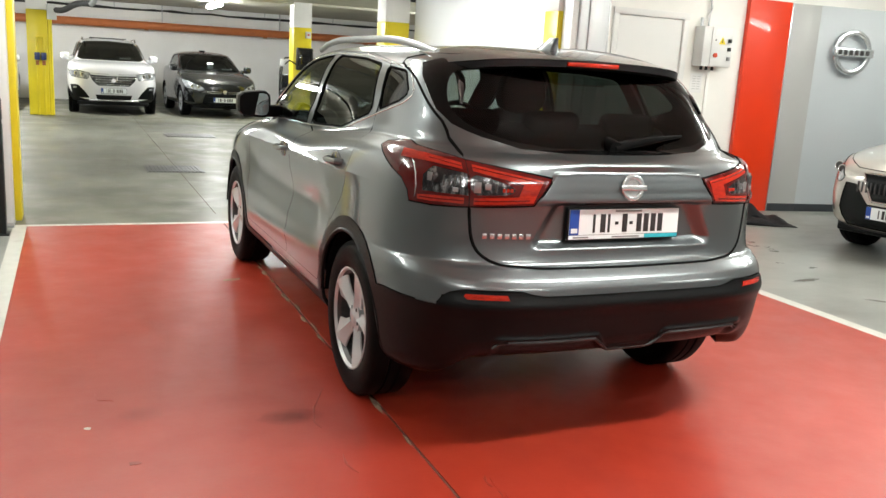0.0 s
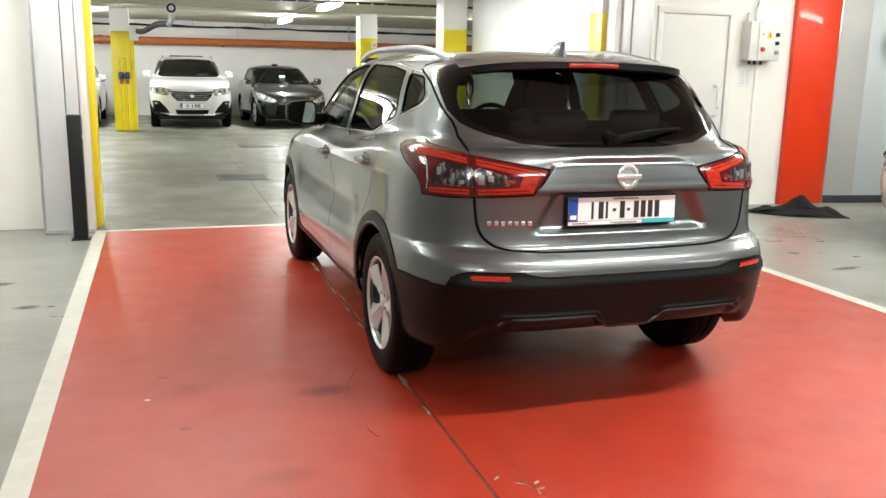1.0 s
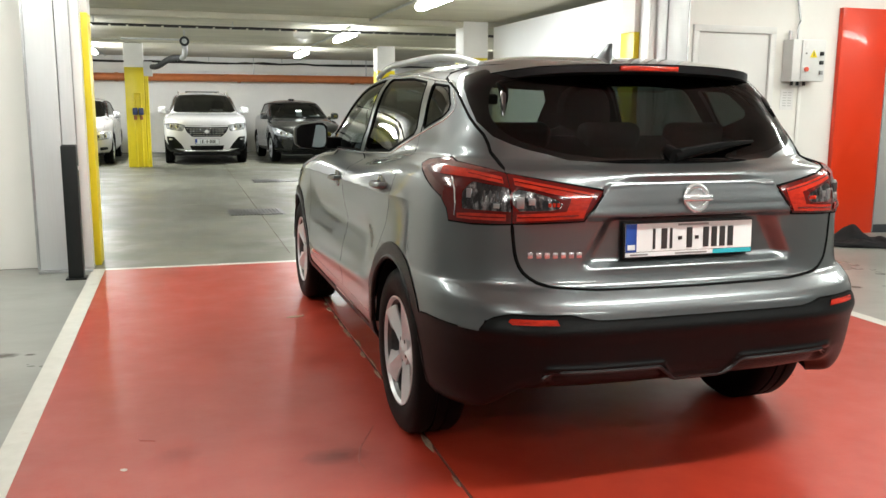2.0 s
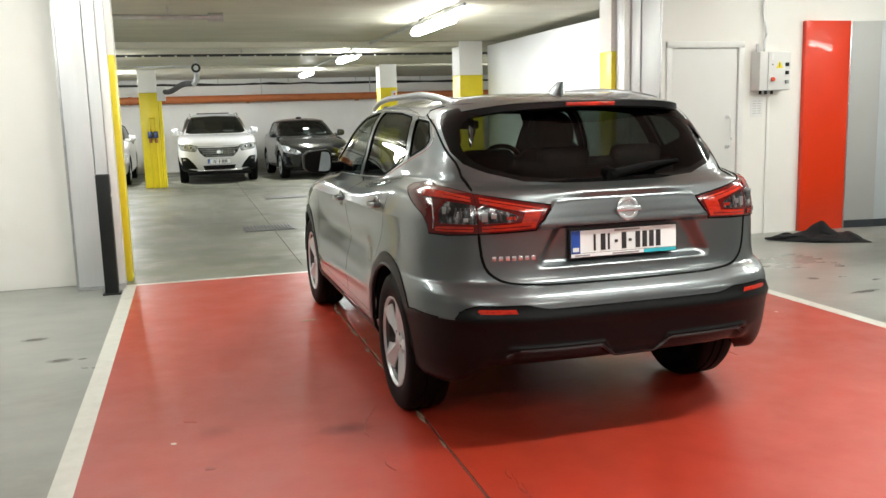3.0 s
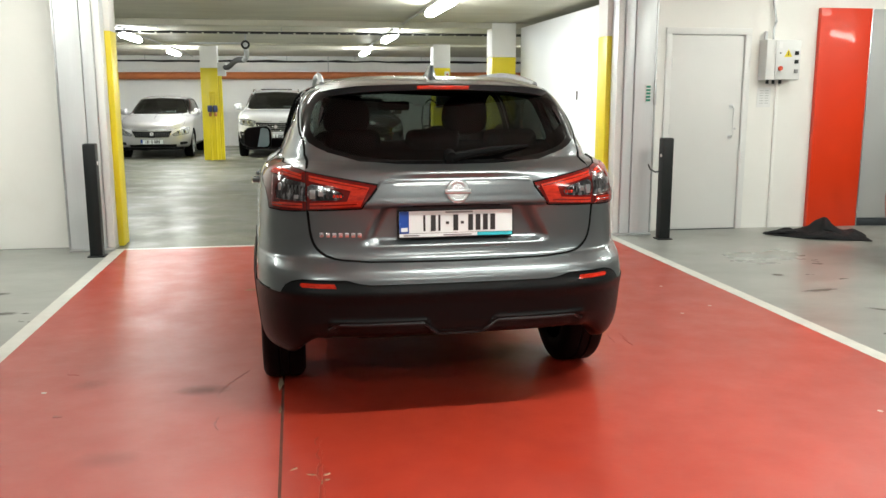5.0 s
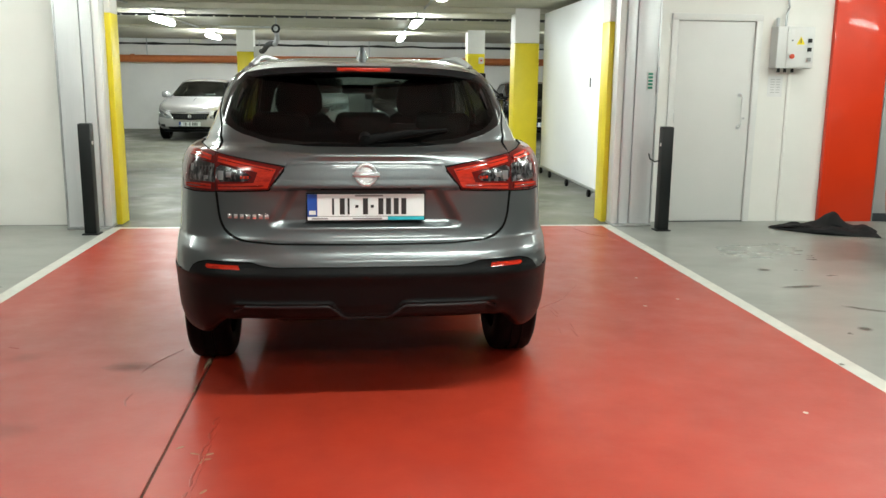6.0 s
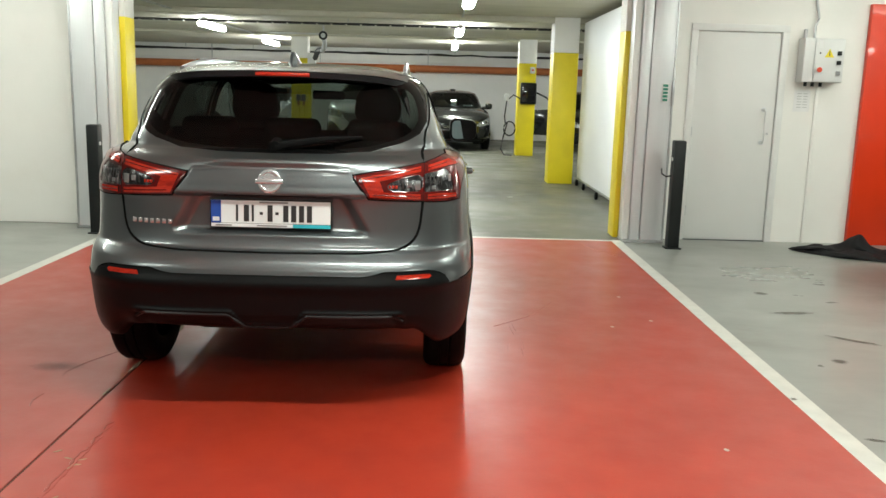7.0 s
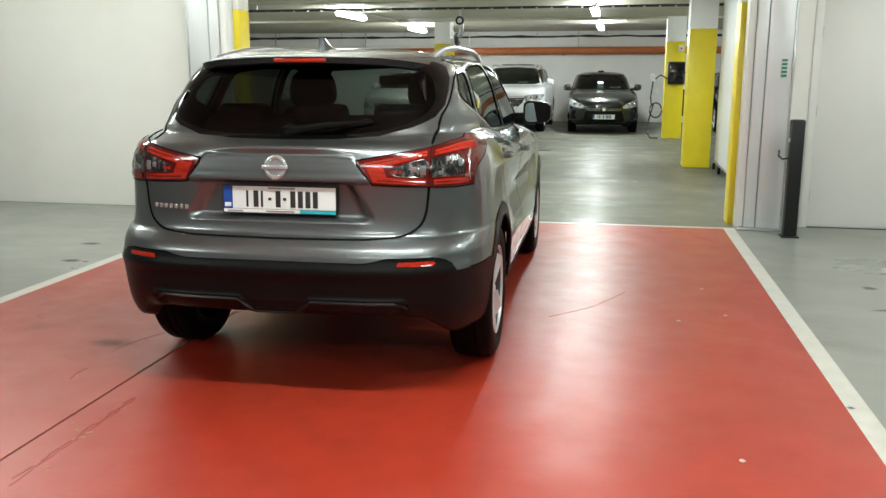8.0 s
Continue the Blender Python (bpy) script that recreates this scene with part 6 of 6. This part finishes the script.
    # running gear and underside
    for s in (-1, 1):
        for yc in (RA, FA):
            road_wheel("wheel", e, s * 0.785, yc, 0.345, 0.215, s)
            wheel_well(e, 0.50, 0.886, yc, AZ, 0.394, s)
    part("underbody", new_box(-0.66, 0.66, 0.70, 4.10, 0.24, 0.31, 0.02), CLADDING, e)
    part("bumper_underside", new_box(-0.54, 0.54, 0.16, 0.72, 0.395, 0.41, 0.005), CLADDING, e)
    part("silencer", new_box(-0.45, 0.05, 0.48, 0.70, 0.26, 0.37, 0.05, 3), DARK_METAL, e)
    part("rear_axle", cyl(bmesh.new(), (-0.68, RA, 0.30), (0.68, RA, 0.30), 0.04, 12), SEAM, e)
    # inside
    cab = new("cabin")
    cab.parent = e
    part("cabin_floor", new_box(-0.74, 0.74, 0.40, 3.2, 0.35, 0.42), TRIM_DARK, cab)
    part("dashboard", new_box(-0.70, 0.70, 2.75, 3.30, 0.60, 1.06, 0.08, 3), TRIM_DARK, cab)
    part("load_cover", new_box(-0.62, 0.62, 0.42, 0.86, 0.98, 1.0, 0.005), TRIM_DARK, cab)
    part("door_card", new_box(-0.79, -0.77, 0.9, 3.0, 0.42, 1.06), TRIM_DARK, cab)
    part("door_card", new_box(0.77, 0.79, 0.9, 3.0, 0.42, 1.06), TRIM_DARK, cab)
    bm = bmesh.new()
    ring = [(0.36 + 0.18 * math.cos(2 * math.pi * k / 28), 2.55, 1.05 + 0.18 * math.sin(2 * math.pi * k / 28)) for k in range(29)]
    part("steering_wheel", sweep(bm, ring, 0.016, 8), TRIM_DARK, cab)
    for x in (-0.37, 0.37):
        seat(cab, x, 1.85, 0.48)
    part("rear_bench", new_box(-0.62, 0.62, 0.80, 1.40, 0.42, 0.62, 0.06, 3), TRIM_DARK, cab)
    part("rear_backrest", new_box(-0.64, 0.64, -0.06, 0.08, 0.0, 0.66, 0.05, 3, m=pose(0, 0.90, 0.58, 12)), TRIM_DARK, cab)
    for x in (-0.38, 0.0, 0.38):
        part("rear_headrest", new_box(-0.14, 0.14, -0.045, 0.045, 0.0, 0.15, 0.04, 3, m=pose(x * 1.08, 0.77, 1.14, 10)), TRIM_DARK, cab)
    part("inner_mirror", new_box(-0.11, 0.11, 2.30, 2.33, 1.36, 1.42, 0.015), TRIM_DARK, cab)
    return e


grey_car(pose(-0.115, -0.385, 0, 0, 0, 0.8))


# ---- the parked cars ----
def parked_car(name, m, label, paint, length, width, height, kind, seed=1, open_door=False, tint=None):
    e = thing(name, m, label, "car")
    wide, high = width / 1.806, height / 1.57
    tall = [0.16, 0.07, 0.03, 0.008, 0, 0, 0, 0.003, 0.006, 0.02, 0.05, 0.11, 0.24, 0.45, 0.75, 0.95]
    S = Shell(length, wide, high, None, 80, 64, 20, l_nose=1.0, nose=tall + RING_NOSE[16:] if kind == "suv" else None)
    RA, FA, r = 0.84, length - 0.90, 0.33 if kind != "suv" else 0.36
    H, HW = high, width / 2

    def sd(pts):
        return [("s", a, b * H) for a, b in pts]

    def ff(pts):
        return [("f", a * HW, b * H) for a, b in pts]
    for yc in (RA, FA):
        pts = [(a, b) for a, b in arc(yc, r, r + 0.045, 188, -8, 20)]
        a, b = S.find("s", *pts[0]), S.find("s", *pts[-1])
        S.region("arch_hole", [("uv", a[0], -0.01)] + [("s", p, q) for p, q in pts] + [("uv", b[0], -0.01)], 0, 1.0)
    if kind == "suv":
        head = ff([(0.50, 0.845), (0.56, 0.72), (0.90, 0.76), (0.97, 0.87), (0.78, 0.885)])
        grille = ff([(0.0, 0.60), (0.34, 0.60), (0.46, 0.70), (0.52, 0.815), (0.0, 0.80)])
        lower = ff([(0.0, 0.31), (0.36, 0.31), (0.40, 0.415), (0.0, 0.415)])
        fog = ff([(0.52, 0.34), (0.88, 0.34), (0.93, 0.60), (0.76, 0.60), (0.60, 0.45)])
        clad = ff([(0.0, 0.31), (0.60, 0.31), (0.80, 0.35), (0.91, 0.44), (0.98, 0.56)])
    elif kind == "hatch":
        head = ff([(0.50, 0.66), (0.62, 0.64), (0.92, 0.70), (0.97, 0.88), (0.86, 0.87), (0.54, 0.72)])
        grille = ff([(0.0, 0.600), (0.42, 0.605), (0.46, 0.635), (0.0, 0.635)])
        lower = ff([(0.0, 0.29), (0.46, 0.29), (0.56, 0.36), (0.50, 0.58), (0.0, 0.58)])
        fog = ff([(0.72, 0.36), (0.88, 0.38), (0.90, 0.56), (0.84, 0.54)])
        clad = ff([(0.0, 0.285), (0.70, 0.285), (0.90, 0.29), (0.98, 0.30)])
    elif kind == "display":
        head = ff([(0.62, 0.74), (0.70, 0.68), (0.92, 0.78), (0.95, 0.92), (0.84, 0.92)])
        grille = ff([(0.0, 0.56), (0.26, 0.56), (0.40, 0.80), (0.0, 0.81)])
        lower = ff([(0.0, 0.30), (0.58, 0.30), (0.66, 0.46), (0.60, 0.70), (0.46, 0.70), (0.30, 0.53), (0.0, 0.53)])
        fog = ff([(0.74, 0.40), (0.88, 0.42), (0.88, 0.49), (0.76, 0.48)])
        clad = ff([(0.0, 0.29), (0.70, 0.29), (0.90, 0.30), (0.98, 0.31)])
    else:
        head = ff([(0.52, 0.61), (0.56, 0.57), (0.92, 0.62), (0.95, 0.77), (0.85, 0.77)])
        grille = ff([(0.0, 0.53), (0.44, 0.54), (0.52, 0.70), (0.0, 0.69)])
        lower = ff([(0.0, 0.29), (0.60, 0.29), (0.62, 0.36), (0.0, 0.37)])
        fog = ff([(0.70, 0.34), (0.88, 0.36), (0.88, 0.42), (0.70, 0.42)])
        clad = ff([(0.0, 0.285), (0.70, 0.285), (0.90, 0.29), (0.98, 0.30)])
    o_head = S.region("head", head, 1, 0.06)
    o_gr = S.region("grille", grille, 0, 0.06)
    S.region("grille", lower, 0, 0.06)
    S.region("fog", fog, 1, 0.06)
    S.region("windscreen", ff([(0.0, 1.10), (0.66, 1.10), (0.77, 1.13), (0.67, 1.42), (0.58, 1.485), (0.0, 1.51)]), 0, 0.08)
    k = length / 4.394
    S.region("side_glass", sd([(2.80 * k, 1.105), (2.0 * k, 1.115), (1.97 * k, 1.465), (2.3 * k, 1.415), (2.56 * k, 1.29)]), 1, 0.1)
    S.region("side_glass", sd([(1.92 * k, 1.118), (1.3 * k, 1.15), (1.02 * k, 1.24), (1.1 * k, 1.43), (1.5 * k, 1.465), (1.88 * k, 1.47)]), 1, 0.1)
    dlo = S.region("pillar", sd([(2.88 * k, 1.092), (2.0 * k, 1.105), (1.3 * k, 1.138), (0.98 * k, 1.235), (1.04 * k, 1.44), (1.5 * k, 1.478), (1.95 * k, 1.482), (2.3 * k, 1.435), (2.62 * k, 1.29)]), 1, 0.1)
    S.region("cladding", clad + [("uv", 0.70, 0.07 if kind == "suv" else 0.03), ("uv", 0.30, 0.07 if kind == "suv" else 0.03), ("uv", 0.0, 0.07), ("uv", 0.0, -0.01), ("uv", 1.0, -0.01)], 0, 0.1)
    low, mid = {"suv": (0.83, 0.90), "hatch": (0.665, 0.89), "display": (0.83, 0.93)}.get(kind, (0.715, 0.80))
    bon = S.region("bonnet", ff([(0.0, low), (0.50, low + 0.012), (0.80, mid), (0.84, 1.04), (0.70, 1.075), (0.0, 1.085)]), 0, 0.08)
    S.cut()
    S.panel("body_shell", "rest", paint, e)
    S.panel("bonnet", "bonnet", paint, e)
    S.panel("inner_lining", "rest pillar", TRIM_DARK, e, lift=-0.028)
    S.panel("lower_cladding", "cladding", CLADDING, e, "black plastic lower trim", lift=0.003)
    S.panel("windscreen", "windscreen", tint or GLASS_PARKED, e, "windscreen glass", lift=-0.002)
    S.panel("side_window", "side_glass", tint or GLASS_PRIVACY, e, "", "pair", lift=-0.004)
    S.panel("window_pillar", "pillar", GLOSS_BLACK, e, "", "pair", lift=-0.002)
    lamps = S.panel("headlamp", "head", LENS_HEAD, e, "clear headlamp with chrome inside", "pair", lift=0.004)
    S.panel("grille", "grille", CLADDING, e, "black front grille", lift=-0.012)
    S.panel("fog_lamp_pocket", "fog", CLADDING, e, "", "pair", lift=-0.006)
    S.bead("lamp_gasket", o_head, 0.006, SEAM, e, 0.001, "pair")
    S.bead("bonnet_gap", bon[1:-1], 0.005, SEAM, e, 0.002, closed=False)
    S.bead("window_trim", dlo, 0.009, CHROME if kind == "suv" else SEAM, e, 0.003, "pair")

    def nose(x, z):
        u, v = S.find("f", abs(x), z)
        return float(S.at(np.array([u]), np.array([v]))[0, 1])
    # two dark projectors with chrome rims in each headlamp
    hx = sum(p[1] for p in head) / len(head)
    hz = sum(p[2] for p in head) / len(head)
    for ob in lamps:
        sx = 1 if sum(v.co.x for v in ob.data.vertices) > 0 else -1
        for dx, rr_ in ((-0.075, 0.036), (0.045, 0.042)):
            cx, cz = hx + dx, hz + 0.10 * dx
            cy = nose(cx, cz)
            part("projector", cyl(bmesh.new(), (sx * cx, cy - 0.01, cz), (sx * cx, cy + 0.010, cz), rr_, 16), DARK_METAL, ob, "dark headlamp projector")
            part("projector_rim", sweep(bmesh.new(), [(sx * (cx + rr_ * math.cos(a)), cy + 0.011, cz + rr_ * math.sin(a)) for a in (2 * math.pi * q / 18 for q in range(19))], 0.006, 6), CHROME, ob)
    zg = {"suv": 0.70, "hatch": 0.62, "sedan": 0.615, "display": 0.68}[kind] * H
    if kind == "suv":
        for j in range(4):
            for i in range(-6, 7):
                x, z = i * 0.068, (0.630 + 0.046 * j) * H
                if abs(x) < (0.34 + 0.045 * j) * HW:
                    part("grille_stud", new_box(-0.024, 0.024, -0.003, 0.012, -0.007, 0.007, 0.003, m=pose(x, nose(x, z) - 0.004, z)), CHROME, e)
        part("skid_plate", new_box(-0.50, 0.50, 0, 0.02, -0.015, 0.015, 0.006, m=pose(0, nose(0.3, 0.30 * H) - 0.004, 0.30 * H)), SATIN, e)
        for s in (-1, 1):
            part("roof_rail", sweep(bmesh.new(), [(s * 0.56 * wide, 0.9 + 0.12 * i, (1.555 if 0 < i < 12 else 1.515) * H) for i in range(13)], 0.018, 8), SATIN, e)
            part("day_lamp", new_box(-0.05, 0.05, -0.004, 0.012, -0.02, 0.02, 0.006, m=pose(s * 0.82 * HW, nose(0.82 * HW, 0.545 * H) - 0.004, 0.545 * H, 0, 0, -s * 20)), LENS_HEAD, e)
        for s in (-1, 1):
            part("roof_bar", new_box(-0.4, 0.4, 1.0 if s < 0 else 1.9, 1.03 if s < 0 else 1.93, 1.56 * H, 1.58 * H, 0.006), BLACK_STEEL, e)
    elif kind in ("sedan", "display"):
        for i in range(-9, 10):
            part("grille_slat", new_box(-0.006, 0.006, -0.004, 0.01, -0.045, 0.045, 0.002, m=pose(i * 0.042, nose(i * 0.042, zg) + 0.004, zg)), DARK_METAL, e)
        S.bead("grille_trim", o_gr[1:-1], 0.011, CHROME, e, 0.0, closed=False)
    else:
        S.bead("grille_trim", o_gr[1:-1], 0.006, CHROME, e, 0.0, closed=False)
        for j in range(4):
            z = (0.32 + 0.06 * j) * H
            part("grille_slat", sweep(bmesh.new(), [(x, nose(x, z) + 0.006, z) for x in (-0.36, -0.2, 0, 0.2, 0.36)], 0.007, 6), BLACK_STEEL, e)
    bm = bmesh.new()
    cyl(bm, (0, nose(0, zg) - 0.004, zg + 0.01), (0, nose(0, zg) + 0.014, zg + 0.01), 0.045, 20)
    part("badge", bm, SATIN, e, "round chrome emblem")
    zp = {"suv": 0.50, "hatch": 0.44, "sedan": 0.43, "display": 0.46}[kind] * H
    number_plate(e, pose(0, nose(0.0, zp) + 0.018, zp, 0, 0, 180), "NWN-W-WWWW", True, False, 0.52, 0.115)
    for s in (-1, 1):
        wing_mirror(e, s, 2.62 * k, 1.15 * H, 0.84 * wide, 1.02 * wide, paint if kind != "hatch" else PAINT_DARK, paint)
        for yc in (RA, FA):
            road_wheel("wheel", e, s * (HW - 0.125), yc, r, 0.21, s)
            wheel_well(e, 0.45, HW - 0.02, yc, r, r + 0.047, s)
    part("underbody", new_box(-HW + 0.2, HW - 0.2, 0.3, length - 0.3, 0.2, 0.28, 0.02), CLADDING, e)
    cab = new("cabin")
    cab.parent = e
    part("dashboard", new_box(-HW + 0.2, HW - 0.2, length - 1.75, length - 1.25, 0.6, 1.02 * H, 0.06, 3), TRIM_DARK, cab)
    part("cabin_floor", new_box(-HW + 0.2, HW - 0.2, 0.5, length - 1.2, 0.35, 0.42), TRIM_DARK, cab)
    for x in (-0.36, 0.36):
        seat(cab, x, length - 2.55, 0.45 * H)
    part("rear_backrest", new_box(-0.60, 0.60, 0.85, 0.99, 0.5, 1.08, 0.05, 3), TRIM_DARK, cab)
    part("paper_slip", new_box(-0.42, -0.18, -0.002, 0.002, 0.0, 0.06, m=pose(0, length - 1.22, 1.125 * H, 40)), PLATE_WHITE, cab, "white paper behind the windscreen")
    if kind == "hatch":
        part("card", new_box(-0.02, 0.12, -0.002, 0.002, 0.0, 0.17, m=pose(0, length - 1.36, 1.145 * H, 30)), PLATE_WHITE, cab, "white card standing on the dashboard")
    for s in (-0.25, 0.25):
        z0 = 1.125 * H
        part("wiper", sweep(bmesh.new(), [(s - 0.28, nose(s - 0.28, z0) + 0.012, z0), (s + 0.25, nose(s + 0.25, z0 * 1.01) + 0.012, z0 * 1.01)], 0.009, 6), BLACK_STEEL, e)
    return e


FRONT_Y = 16.85
parked_car("parked_suv", pose(-1.27, FRONT_Y + 4.45, 0, 0, 0, 180), "white crossover parked facing out against the far wall", PAINT_WHITE, 4.45, 1.84, 1.63, "suv")
parked_car("parked_hatchback", pose(0.86, FRONT_Y + 4.05, 0, 0, 0, 180 + 3), "dark grey hatchback parked facing out beside the white crossover", PAINT_DARK, 4.00, 1.70, 1.45, "hatch")
parked_car("parked_saloon", pose(-4.12, FRONT_Y + 4.45, 0, 0, 0, 180), "pale silver hatchback parked facing out beside the yellow pillar", PAINT_BEIGE, 4.30, 1.73, 1.47, "sedan")
parked_car("display_car", pose(8.30, 2.75, 0, 0, 0, 101), "silver-beige hatchback on the grey floor beside the bay", PAINT_SILVER, 4.20, 1.76, 1.50, "display")
dc = parked_car("parked_dark_car", pose(4.55, FRONT_Y + 4.7, 0, 0, 0, 180), "black car standing with its door open behind the pillar", PAINT_BLACK, 4.30, 1.76, 1.50, "hatch")
e = new("open_door")
e.parent = dc
e.matrix_basis = pose(0.88, 3.05, 0, 0, 0, 62)
part("door_skin", new_box(-0.03, 0.03, -1.05, 0.0, 0.35, 1.02, 0.02), PAINT_BLACK, e, "black door swung open")
part("door_card", new_box(-0.055, -0.031, -1.0, -0.05, 0.40, 0.98, 0.01), TRIM_DARK, e)
part("window_frame", sweep(bmesh.new(), [(0, -1.03, 1.0), (0, -1.0, 1.25), (0, -0.9, 1.42), (0, -0.65, 1.45), (0, -0.35, 1.32), (0, 0.0, 1.03)], 0.022, 8), PAINT_BLACK, e)
